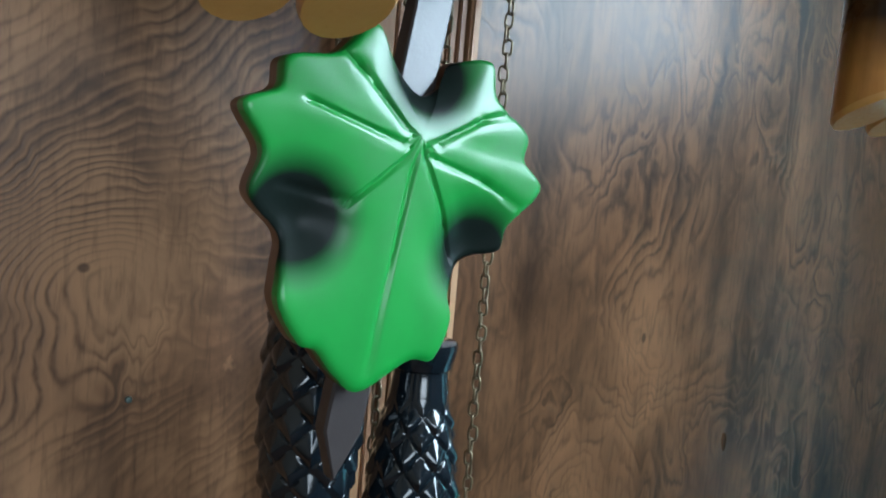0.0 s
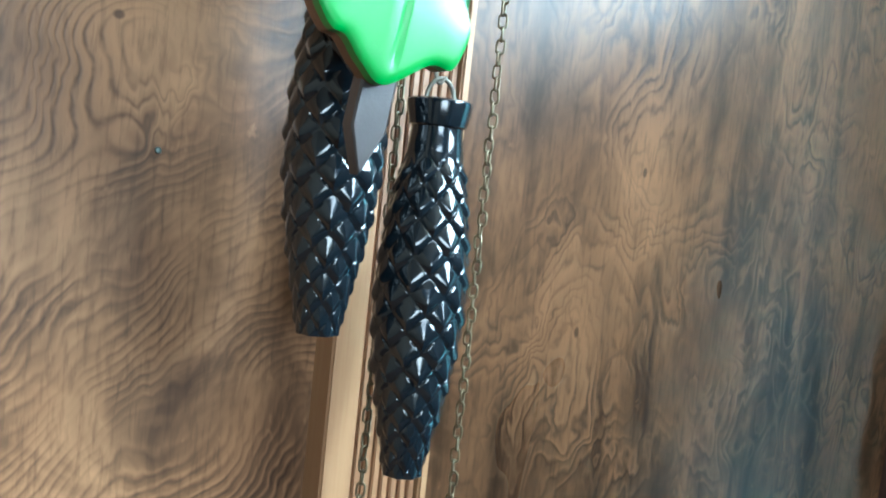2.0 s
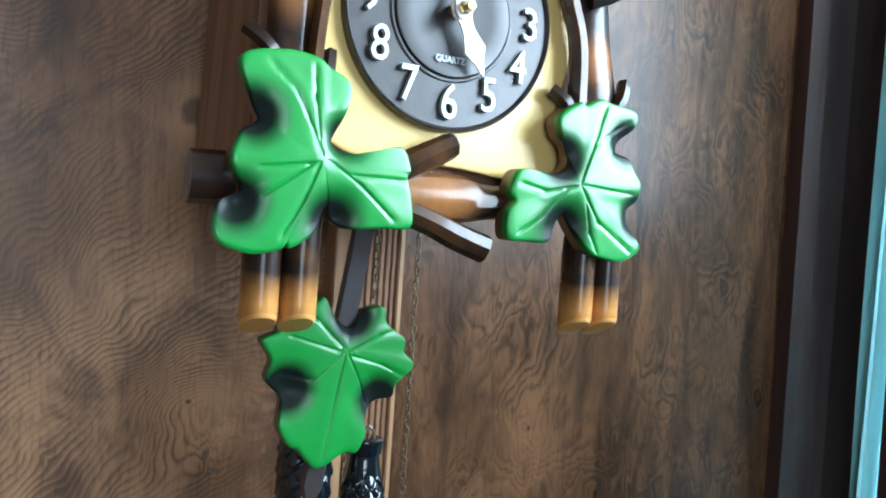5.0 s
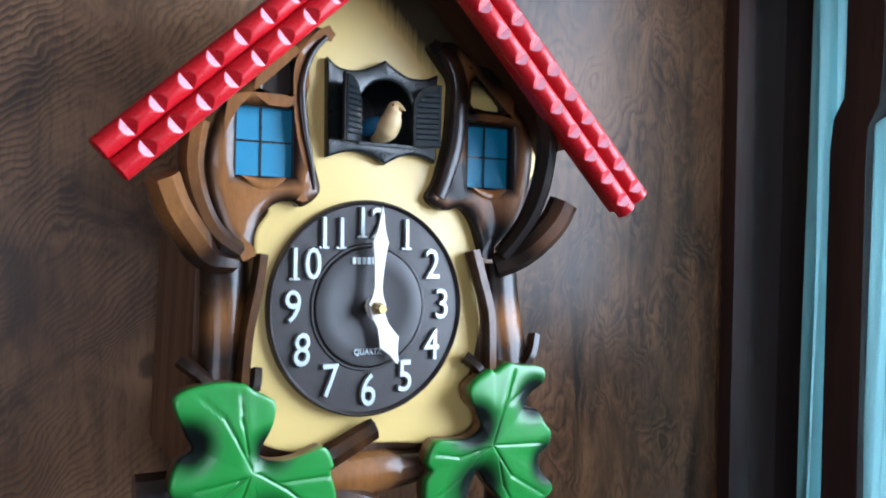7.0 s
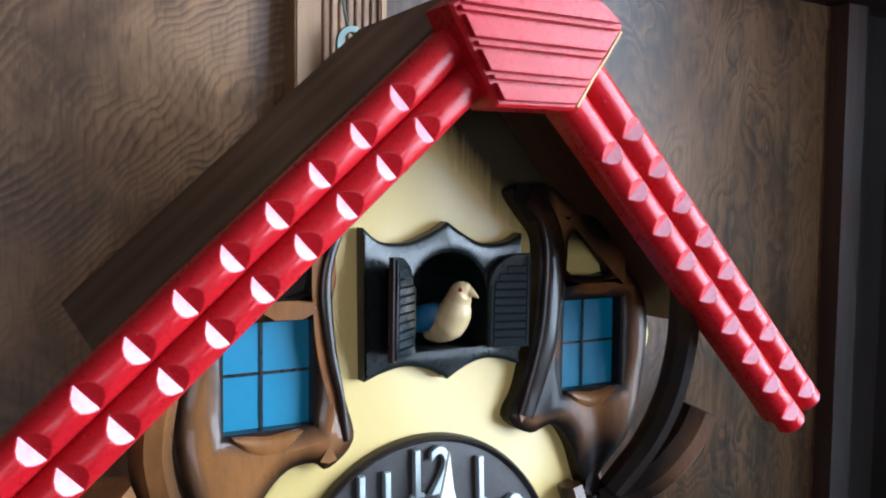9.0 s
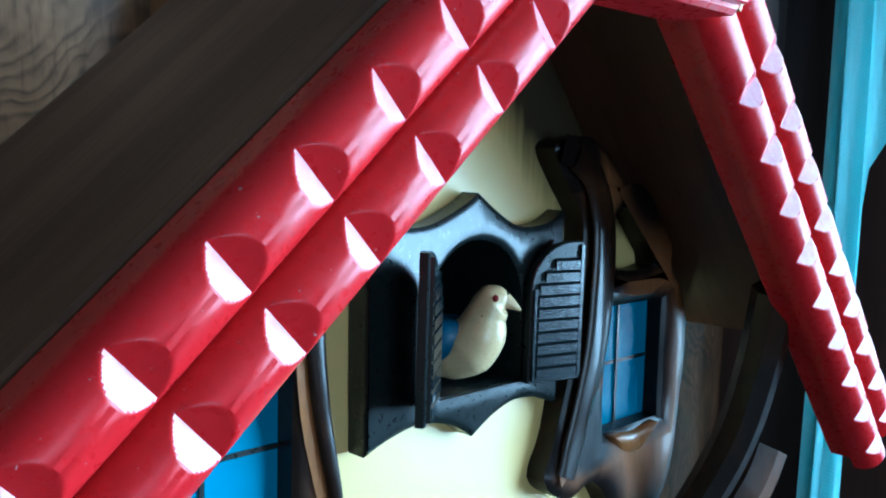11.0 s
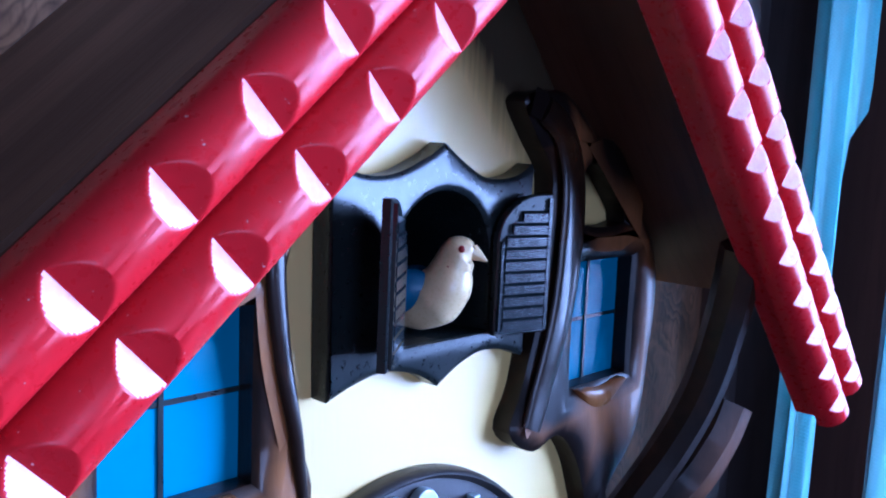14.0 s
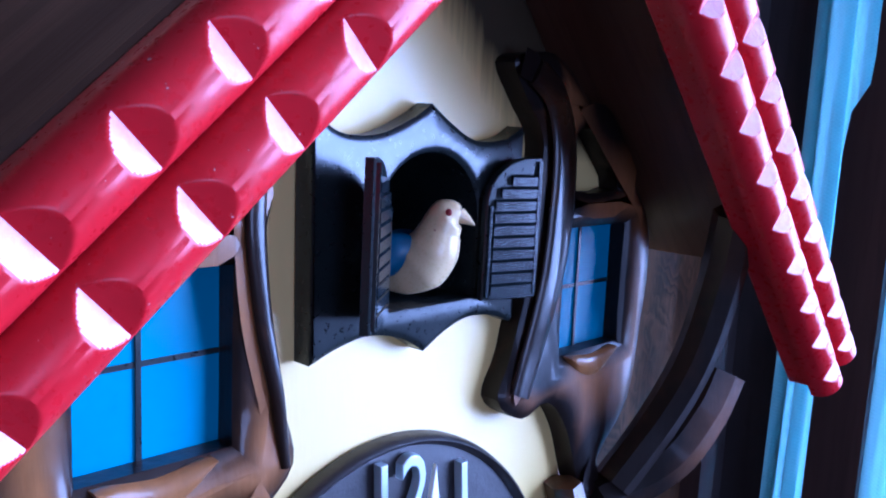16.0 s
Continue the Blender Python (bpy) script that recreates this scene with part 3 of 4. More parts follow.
def rail_strand(tip, way, shift, length, notches, first, pitch):
    """One half-round moulding of a gable rail with V cuts; upward cut faces take the second, lit-looking material."""
    R, cut, reach, back, front = 0.0066, 0.0026, 0.0046, -0.1980, -0.1992
    side = Vector((-way.y, way.x))
    stations = {0.0, 0.0012, length}
    for k in range(notches):
        m = first + k * pitch
        stations |= {m + reach * f for f in (-1.0, -0.9, -0.8, -0.7, -0.6, -0.5, -0.4, -0.3, -0.15, 0.0, 0.15, 0.3, 0.4, 0.5, 0.6, 0.7, 0.8, 0.9, 1.0) if 0 < m + reach * f < length}
        stations |= {m + pitch / 2}
    stations = sorted(s for s in stations if s <= length)
    bm, rows, N = bmesh.new(), [], 57
    for s in stations:
        depth = min((abs(s - (first + k * pitch)) for k in range(notches)), default=1)
        level = R if depth >= reach else R - cut * (1 - depth / reach)
        k_end = 0.75 if s == 0.0 else 1.0
        row = []
        for j in range(N):
            w = math.pi * j / (N - 1)
            a, h = -R * math.cos(w) * k_end, min(R * math.sin(w) * k_end, level)
            q = Vector(tip) + way * s + side * (shift + a)
            row.append(bm.verts.new((q.x, front - h, q.y)))
        for a in (R * k_end, -R * k_end):
            q = Vector(tip) + way * s + side * (shift + a)
            row.append(bm.verts.new((q.x, back, q.y)))
        rows.append((row, level < R - 1e-6, s))
    for (a, ca, sa), (b, cb, sb) in zip(rows, rows[1:]):
        n = len(a)
        rising = (((sa + sb) / 2 - first) / pitch + 0.5) % 1.0 < 0.5
        for j in range(n):
            f = bm.faces.new((a[j], b[j], b[(j + 1) % n], a[(j + 1) % n]))
            h = [front - v.co.y for v in f.verts]
            w = abs(j + 0.5 - (N - 1) / 2) / ((N - 1) / 2) * math.pi / 2
            f.material_index = 1 if rising and j < N - 1 and (ca or cb) and max(h) < R * math.cos(w) - 2e-5 else 0
    bm.faces.new(rows[0][0][::-1]), bm.faces.new(rows[-1][0])
    return bm


for tip, way, first, pitch in ((LEFT_TIP, LEFT_WAY, 0.0180, 0.0183), (RIGHT_TIP, RIGHT_WAY, 0.0105, 0.0187)):
    rail = part("gable_rail", roof_board(tip, way, 1, 0.004, 0.216, -0.1985, -0.1898, 0.0118, -0.0118), RED, clock, "red enamelled gable rail with a row of carved notches", 0)
    for shift in (-0.0066, 0.0066):
        part("moulding", rail_strand(tip, way, shift, 0.219, 9, first, pitch), [RED, RED_CUT_LIT], rail, "", 26)


def clipped(poly, lo, hi):
    """The part of a convex polygon between two heights."""
    for z, keep in ((lo, 1), (hi, -1)):
        out = []
        for a, b in zip(poly, poly[1:] + poly[:1]):
            ia, ib = (a[1] - z) * keep >= 0, (b[1] - z) * keep >= 0
            if ia:
                out.append(a)
            if ia != ib:
                t = (z - a[1]) / (b[1] - a[1])
                out.append((a[0] + (b[0] - a[0]) * t, z))
        poly = out
    return poly


shield = [(0.0145, 1.9690), (0.0495, 1.9430), (0.0285, 1.9118), (-0.0030, 1.9112), (-0.0215, 1.9425)]
ridge = part("ridge_shield", plate(shield, -0.2120, -0.196, (), ((0.0012, 0.001),)), RED, clock, "red five-sided ridge shield with scored grooves", 0)
small = [(CX + 0.002 + (x - CX - 0.002) * 0.93, 1.94 + (z - 1.94) * 0.93) for x, z in shield]
cuts = [1.9128, 1.9187, 1.9199, 1.9213, 1.9225, 1.9290, 1.9302, 1.9316, 1.9328, 1.9395, 1.9407, 1.9421, 1.9433, 1.9498, 1.9510, 1.9524, 1.9536, 1.9585, 1.9597, 1.9611, 1.9670]
for k in range(0, len(cuts) - 1, 2):
    band = clipped(small, cuts[k], cuts[k + 1])
    if len(band) > 2:
        part("slat", plate(band, -0.2146, -0.2118, (), ((0.0003, 0.0004),)), RED, ridge, "", 0)
part("worn_edge", sweep([(0.0490, -0.2065, 1.9410), (0.0430, -0.2068, 1.9322), (0.0370, -0.2065, 1.9236), (0.0300, -0.2068, 1.9130)], 0.0009, 0.0055, 6), RAW, ridge, "chipped edge showing pale wood")

# hanging wire and plate on the batten
hook = thing("hanging_hook", (0.028, -0.02, 1.97), "grey-green steel hanging hook with a wire on the batten", "hook")
tab = [(0.0305 + 0.0088 * math.cos(w), 1.9640 + 0.0090 * math.sin(w)) for w in np.linspace(0, math.pi, 13)] + [(0.0217, 1.9400), (0.0393, 1.9400)]
eyelet = [(0.0305 + 0.0050 * math.cos(w), 1.9640 + 0.0055 * math.sin(w)) for w in np.linspace(0, 2 * math.pi, 17)[:-1]]
part("hook_plate", plate(tab, -0.0290, -0.0265, (eyelet,), ((0.0004, 0.0004),)), STEEL, hook)
part("wire", sweep(curve([(0.0320, -0.0262, 1.962), (0.0318, -0.0300, 1.9675), (0.0300, -0.0225, 1.975), (0.0290, -0.0175, 2.000), (0.0290, -0.0175, 2.04)], 5), 0.0009, 0.0009, 8), STEEL, hook)
part("nail", sweep([(0.0305, -0.010, 1.950), (0.0305, -0.0268, 1.950)], 0.0012, 0.0012, 8), STEEL, hook)


# carved panels with the two windows
def rect(x0, x1, z0, z1, n=4):
    c = [(x0, z0), (x1, z0), (x1, z1), (x0, z1)]
    return [(c[k][0] + (c[(k + 1) % 4][0] - c[k][0]) * t / n, c[k][1] + (c[(k + 1) % 4][1] - c[k][1]) * t / n) for k in range(4) for t in range(n)]


LEFT_PANEL = [(-0.026, 1.8830), (-0.034, 1.8730), (-0.0405, 1.8630), (-0.0420, 1.8510), (-0.0400, 1.8260), (-0.0345, 1.8040), (-0.0315, 1.7890), (-0.0420, 1.7800), (-0.0480, 1.7828),
              (-0.0580, 1.7815), (-0.0670, 1.7730), (-0.0710, 1.7610), (-0.0740, 1.7500), (-0.0880, 1.7640), (-0.0960, 1.7850), (-0.0985, 1.8030), (-0.0960, 1.8200), (-0.0860, 1.8400), (-0.062, 1.8640), (-0.040, 1.8840)]
RIGHT_PANEL = [(0.0400, 1.8840), (0.0480, 1.8870), (0.0640, 1.8850), (0.0980, 1.8560), (0.1130, 1.8420), (0.1190, 1.8270), (0.1175, 1.8020), (0.1090, 1.7760), (0.0930, 1.7620), (0.0840, 1.7520),
               (0.0795, 1.7570), (0.0740, 1.7730), (0.0645, 1.7832), (0.0515, 1.7810), (0.0405, 1.7885), (0.0465, 1.8010), (0.0535, 1.8260), (0.0552, 1.8500), (0.0550, 1.8640), (0.0470, 1.8740)]
small_left = [(-0.066, 1.846), (-0.049, 1.846), (-0.049, 1.864), (-0.056, 1.862)]
small_right = [(0.0730, 1.8480), (0.0960, 1.8480), (0.0870, 1.8600), (0.0790, 1.8670), (0.0720, 1.8650), (0.0710, 1.8560)]
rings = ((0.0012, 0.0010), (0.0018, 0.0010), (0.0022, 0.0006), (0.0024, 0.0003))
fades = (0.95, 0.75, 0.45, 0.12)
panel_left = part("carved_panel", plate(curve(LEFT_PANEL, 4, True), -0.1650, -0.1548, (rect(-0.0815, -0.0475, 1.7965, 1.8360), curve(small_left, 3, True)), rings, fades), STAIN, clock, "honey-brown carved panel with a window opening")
panel_right = part("carved_panel", plate(curve(RIGHT_PANEL, 4, True), -0.1650, -0.1548, (rect(0.0695, 0.1025, 1.7965, 1.8365), curve(small_right, 3, True)), rings, fades), STAIN_SPRAY_SHADE, clock, "honey-brown carved panel with a window opening")
for x0, x1, owner in ((-0.0825, -0.0465, panel_left), (0.0685, 0.1035, panel_right)):
    pane = part("window_pane", box(x0, x1, -0.1566, -0.1552, 1.7955, 1.8375), BLUE, owner, "bright blue painted window pane", 0)
    xm = (x0 + x1) / 2 - 0.0015
    part("glazing_bar", joined(box(xm - 0.0006, xm + 0.0006, -0.1572, -0.1567, 1.7960, 1.8370), box(x0 + 0.001, x1 - 0.001, -0.15715, -0.15665, 1.8160, 1.8172)), BLACK, owner, "thin black glazing cross", 0)
    arc = curve([(xm - 0.013, -0.1640, 1.7960), (xm, -0.1636, 1.7915), (xm + 0.013, -0.1640, 1.7960)], 6)
    part("sill_scoop", sweep(arc, lambda t: 0.0002 + 0.0034 * math.sin(math.pi * t), 0.0022, 10), STAIN, owner, "pale carved scoop under the window")


def limb(name, pts, wide, deep, burnt, steps=6, sides=14, parent=clock, label="", material=STAIN, turn=0.0, settle=True):
    return part(name, sweep(curve(pts, steps), wide, deep, sides, burnt, turn), material, parent, label, 35, settle)


dark_ends = lambda t, c: min(1.0, max(0.15, abs(2 * t - 1) ** 2.2 + 0.5 * abs(c) ** 3))
all_dark = lambda t, c: 1.0
# dark scroll mouldings beside the cuckoo's door
limb("scroll", [(-0.030, -0.1650, 1.8800), (-0.0395, -0.1655, 1.8680), (-0.0445, -0.1655, 1.8500), (-0.0425, -0.1655, 1.8260), (-0.0380, -0.1655, 1.8050), (-0.0355, -0.1645, 1.7900)],
     lambda t: 0.0026 - 0.0012 * abs(2 * t - 0.9), 0.0013, all_dark, label="dark glossy scroll moulding")
limb("scroll", [(0.0460, -0.1650, 1.8820), (0.0555, -0.1655, 1.8750), (0.0610, -0.1660, 1.8580), (0.0595, -0.1660, 1.8280), (0.0535, -0.1655, 1.8050), (0.0475, -0.1645, 1.7890)],
     lambda t: 0.0058 - 0.0016 * abs(2 * t - 1), 0.0016, all_dark, label="dark glossy scroll moulding")
# boughs beside the panels: struts that stand forward under the eaves, and shorter ones with sawn ends
limb("bough", [(-0.1190, -0.1760, 1.7960), (-0.1120, -0.1720, 1.7800), (-0.1010, -0.1660, 1.7650), (-0.0900, -0.1580, 1.7540), (-0.0760, -0.1540, 1.7510)], lambda t: 0.0100 - 0.0045 * max(0, t - 0.6) / 0.4, 0.0085,
     lambda t, c: min(1, max(0.25, 2.0 * (t - 0.15)) + 0.3 * abs(c) ** 3), 6, 8, label="stained bough with a sawn end", settle=False, turn=0.39)
limb("bough", [(-0.1010, -0.1700, 1.8270), (-0.1030, -0.1680, 1.8050), (-0.0980, -0.1640, 1.7850), (-0.0880, -0.1600, 1.7680), (-0.0740, -0.1560, 1.7580)], lambda t: 0.0078 - 0.002 * t, 0.008,
     lambda t, c: min(1, 0.35 + 0.6 * t + 0.35 * abs(c) ** 3), 6, 8, label="dark stained bough", settle=False, turn=0.39)
limb("bough", [(0.1350, -0.1745, 1.7920), (0.1290, -0.1725, 1.7790), (0.1180, -0.1690, 1.7660), (0.1080, -0.1610, 1.7560), (0.0960, -0.1550, 1.7500)], lambda t: 0.0102 - 0.0015 * t, 0.0085,
     lambda t, c: min(1, 0.35 + 0.5 * t + abs(2 * t - 0.6) ** 2 * 0.5 + 0.4 * abs(c) ** 3), 6, 8, label="stained bough with a sawn end", material=STAIN_DULL, settle=False, turn=0.39)
limb("bough", [(0.1130, -0.1850, 1.8480), (0.1170, -0.1800, 1.8250), (0.1160, -0.1740, 1.7990), (0.1100, -0.1660, 1.7760), (0.0980, -0.1590, 1.7570)], lambda t: 0.0070 - 0.001 * t, 0.0070,
     lambda t, c: min(1, 0.8 + 0.5 * t), 6, 8, label="dark stained strut under the eaves", material=STAIN_DULL, settle=False, turn=0.39)
# upright trunks on both sides of the dial
limb("trunk", [(-0.0850, -0.154, 1.7480), (-0.0845, -0.155, 1.7180), (-0.0840, -0.155, 1.6840), (-0.0850, -0.154, 1.6500)], 0.0135, 0.0075, lambda t, c: min(1, 0.12 + 7.5 * abs(t - 0.36) ** 1.3 + 0.5 * abs(c) ** 3), label="stained trunk, honey in its middle")
limb("trunk", [(0.0980, -0.154, 1.7480), (0.0990, -0.155, 1.7180), (0.1050, -0.155, 1.6840), (0.1060, -0.154, 1.6500)], lambda t: 0.0125 + 0.003 * t, 0.0075, lambda t, c: min(1, 0.2 + 7.5 * abs(t - 0.40) ** 1.3 + 0.5 * abs(c) ** 3), label="stained trunk, honey in its middle")
limb("twig", [(-0.0655, -0.161, 1.7520), (-0.0685, -0.163, 1.7360), (-0.0735, -0.164, 1.7100), (-0.0745, -0.163, 1.6800)], lambda t: 0.0042, 0.007, lambda t, c: 0.55 + 0.35 * abs(c), sides=6, label="dark faceted twig beside the dial")
limb("twig", [(0.0735, -0.161, 1.7560), (0.0770, -0.163, 1.7400), (0.0830, -0.164, 1.7150), (0.0850, -0.163, 1.6800)], lambda t: 0.0048, 0.007, lambda t, c: 0.55 + 0.35 * abs(c), sides=6, label="dark faceted twig beside the dial")
for pts in ([(-0.1080, -0.158, 1.6960), (-0.1000, -0.162, 1.6900), (-0.0930, -0.160, 1.6840)], [(-0.0660, -0.160, 1.6890), (-0.0680, -0.164, 1.6800), (-0.0720, -0.162, 1.6720)],
            [(0.0690, -0.160, 1.6900), (0.0760, -0.164, 1.6840), (0.0820, -0.162, 1.6760)], [(0.1230, -0.158, 1.7010), (0.1180, -0.162, 1.6900), (0.1130, -0.160, 1.6820)]):
    limb("stub", pts, 0.0040, 0.0050, all_dark, 3, 6, label="short dark twig stub")
# crosswise branch under the dial with its side shoots
limb("cross_branch", [(-0.1270, -0.152, 1.6250), (-0.0900, -0.154, 1.6255), (-0.0300, -0.155, 1.6240), (0.0100, -0.155, 1.6250), (0.0420, -0.154, 1.6255), (0.1280, -0.150, 1.6330)], lambda t: 0.0128 - 0.008 * max(0, t - 0.66) / 0.34, 0.012,
     lambda t, c: min(1, 9.0 * abs(t - 0.55) ** 1.4 + 0.35 * abs(c) ** 3), 6, 10, label="stained crosswise branch with cut ends")
limb("shoot", [(-0.0250, -0.160, 1.6185), (-0.0050, -0.163, 1.6120), (0.0120, -0.165, 1.6050), (0.0300, -0.166, 1.5990)], lambda t: 0.0066 + 0.0012 * t, 0.007, lambda t, c: min(1, 0.75 + 0.5 * t), 5, 8, label="dark side shoot with a cut end")
limb("shoot", [(-0.0300, -0.159, 1.6330), (-0.0140, -0.162, 1.6420), (0.0010, -0.163, 1.6500), (0.0060, -0.163, 1.6520)], lambda t: 0.0085 - 0.002 * t, 0.007, lambda t, c: min(1, 0.75 + 0.4 * abs(2 * t - 1)), 5, 8, label="dark upper shoot with a cut end")


def log(x, z0, z1, y, r):
    """A split log whose lower end is sawn at a slant that faces the room."""
    path = [(x, y, z1 + (z0 + 0.016 - z1) * k / 12) for k in range(13)] + [(x, y, z0 + 0.002), (x, y, z0)]
    bm = sweep(path, lambda t: r * (1.0 if t < 0.97 else 0.90), lambda t: r * 1.15 * (1.0 if t < 0.97 else 0.90), 20, None, math.pi / 8)
    layer = bm.verts.layers.float["burnt"]
    for f in bm.faces:
        f.material_index = 1 if max(v.co.z for v in f.verts) < z0 + 0.003 else 0
    for v in bm.verts:
        v[layer] = min(1.0, max(0.0, (v.co.z - z0 - 0.017) / 0.015))
        if v.co.z < z0 + 0.003:
            v.co.z += 0.0052 * (1 + (y - v.co.y) / (1.15 * r))
    return bm


for xs in ((-0.0895, -0.0700), (0.1018, 0.1208)):
    for k, x in enumerate(xs):
        part("log", log(x, 1.5505, 1.632, -0.156, 0.0095), [LOG_STAIN, LOG_END], clock, "hanging log with a honey-yellow cut end", 30)


# carved leaves
def leaf(name, outline, centre, front, veins, hollows, parent, material, turn=None, thick=0.011, label=""):
    """A thick carved leaf: rings from the middle to the outline, grooved along its veins and sunk at the hollows."""
    rim = curve(outline, 11, True)
    c, n, bm = Vector(centre), len(rim), bmesh.new()
    fracs = [0.03 + 0.034 * k for k in range(28)] + [0.975, 0.99, 1.0]

    def height(q, s):
        h = 0.0014 * (1 - s ** 2)
        for hx, hz, r, d in hollows:
            h -= d * math.exp(-((q.x - hx) ** 2 + (q.y - hz) ** 2) / r ** 2)
        for line in veins:
            for a, b in zip(line, line[1:]):
                a, b = Vector(a), Vector(b)
                t = min(1, max(0, (q - a).dot(b - a) / (b - a).length_squared))
                gap = (q - a.lerp(b, t)).length
                h -= 0.0009 * max(0, 1 - gap / 0.0012)
                h += 0.0001 * math.exp(-((gap - 0.0036) / 0.0024) ** 2)
        return h - (0.0010 * max(0, (s - 0.96) / 0.04) ** 2)

    def place(q, y):
        v = Vector((q.x, y, q.y))
        return turn @ v if turn else v
    mid = bm.verts.new(place(c, front - height(c, 0)))
    rows = []
    for s in fracs:
        row = []
        for p in rim:
            q = c + (p - c) * s
            row.append(bm.verts.new(place(q, front - height(q, s))))
        rows.append(row)
    deep = min(0.004, thick * 0.3)
    for y in (front + deep + 0.002, front + thick):
        rows.append([bm.verts.new(place(p, y)) for p in rim])
    for k in range(n):
        bm.faces.new((mid, rows[0][k], rows[0][(k + 1) % n]))
    for a, b in zip(rows, rows[1:]):
        for k in range(n):
            bm.faces.new((a[k], b[k], b[(k + 1) % n], a[(k + 1) % n]))
    bm.faces.new(rows[-1])
    cut = len(fracs)
    side = set(rows[cut]) | set(rows[cut + 1])
    for f in bm.faces:
        f.material_index = 1 if any(v in rows[cut + 1] for v in f.verts) and all(v in side for v in f.verts) else 0
    return part(name, bm, [material, STAIN_EDGE], parent, label, 42)


STAIN_EDGE = plain_wood("brown_leaf_edge", (0.17, 0.08, 0.04), (0.09, 0.04, 0.02), (1, 1, 0.2), 300, 0.45, 0.2)
GREEN = (0.021, 0.245, 0.034)
left_rim = [(-0.1130, 1.6790), (-0.0940, 1.6850), (-0.0770, 1.6840), (-0.0700, 1.6800), (-0.0585, 1.6730), (-0.0610, 1.6570), (-0.0655, 1.6480), (-0.0600, 1.6425), (-0.0450, 1.6420), (-0.0290, 1.6470), (-0.0225, 1.6370),
            (-0.0240, 1.6330), (-0.0200, 1.6200), (-0.0200, 1.6080), (-0.0370, 1.6065), (-0.0510, 1.6050), (-0.0600, 1.6080), (-0.0640, 1.6150), (-0.0690, 1.6030), (-0.0810, 1.5945), (-0.0840, 1.5960), (-0.0870, 1.5930),
            (-0.1020, 1.5910), (-0.1165, 1.5970), (-0.1170, 1.6130), (-0.1070, 1.6190), (-0.1130, 1.6330), (-0.1095, 1.6460), (-0.1020, 1.6520), (-0.1060, 1.6600)]
left_spots = (((-0.105, -0.178, 1.6545), 0.009, 0.010), ((-0.109, -0.178, 1.6145), 0.009, 0.010), ((-0.062, -0.178, 1.608), 0.009, 0.012), ((-0.0590, -0.178, 1.6490), 0.007, 0.009))
leaf("leaf", left_rim, (-0.0700, 1.6370), -0.1745, [[(-0.0705, 1.6400), (-0.0860, 1.6670), (-0.1000, 1.6790)], [(-0.0725, 1.6470), (-0.0765, 1.6650), (-0.0775, 1.6790)],
     [(-0.0665, 1.6370), (-0.0500, 1.6270), (-0.0300, 1.6110)], [(-0.0540, 1.6310), (-0.0250, 1.6310)], [(-0.0715, 1.6350), (-0.0770, 1.6180), (-0.0860, 1.6000)], [(-0.0740, 1.6350), (-0.1000, 1.6310)], [(-0.0760, 1.6340), (-0.0960, 1.6190)]],
     [(-0.106, 1.6540, 0.011, 0.006), (-0.110, 1.6145, 0.010, 0.006), (-0.062, 1.610, 0.010, 0.006), (-0.0605, 1.648, 0.009, 0.006)], clock, leaf_paint("left_leaf_green", GREEN, left_spots), None, 0.013, "green enamelled carved leaf with black airbrushed hollows")
right_rim = [(0.0940, 1.6865), (0.1030, 1.6850), (0.1200, 1.6825), (0.1210, 1.6740), (0.1090, 1.6670), (0.1050, 1.6600), (0.1130, 1.6575), (0.1180, 1.6560), (0.1230, 1.6480), (0.1280, 1.6420), (0.1275, 1.6320), (0.1210, 1.6265),
             (0.1240, 1.6170), (0.1320, 1.6050), (0.1200, 1.5970), (0.1060, 1.5975), (0.0950, 1.6010), (0.0840, 1.6120), (0.0745, 1.6220), (0.0670, 1.6060), (0.0540, 1.6050), (0.0400, 1.6060), (0.0380, 1.6200), (0.0415, 1.6260),
             (0.0380, 1.6320), (0.0430, 1.6430), (0.0560, 1.6430), (0.0680, 1.6430), (0.0760, 1.6480), (0.0750, 1.6570), (0.0680, 1.6640), (0.0665, 1.6740), (0.0800, 1.6830), (0.0840, 1.6820)]
right_spots = (((0.0690, -0.178, 1.6510), 0.011, 0.011), ((0.1140, -0.178, 1.6645), 0.010, 0.010), ((0.0745, -0.178, 1.6130), 0.011, 0.014), ((0.1280, -0.178, 1.6230), 0.011, 0.009))
leaf("leaf", right_rim, (0.0830, 1.6380), -0.1745, [[(0.0830, 1.6390), (0.0900, 1.6600), (0.0980, 1.6820)], [(0.0910, 1.6610), (0.1160, 1.6760)], [(0.0840, 1.6370), (0.0980, 1.6180), (0.1250, 1.6020)], [(0.0880, 1.6300), (0.0930, 1.6120), (0.1000, 1.6010)],
     [(0.0850, 1.6380), (0.1200, 1.6360)], [(0.0800, 1.6370), (0.0600, 1.6330), (0.0440, 1.6360)], [(0.0740, 1.6350), (0.0600, 1.6200), (0.0460, 1.6100)]],
     [(0.0690, 1.6520, 0.009, 0.006), (0.1130, 1.6640, 0.009, 0.006), (0.0750, 1.6160, 0.010, 0.006), (0.1280, 1.6230, 0.009, 0.006)], clock, leaf_paint("right_leaf_green", GREEN, right_spots), None, 0.013, "green enamelled carved leaf with black airbrushed hollows")

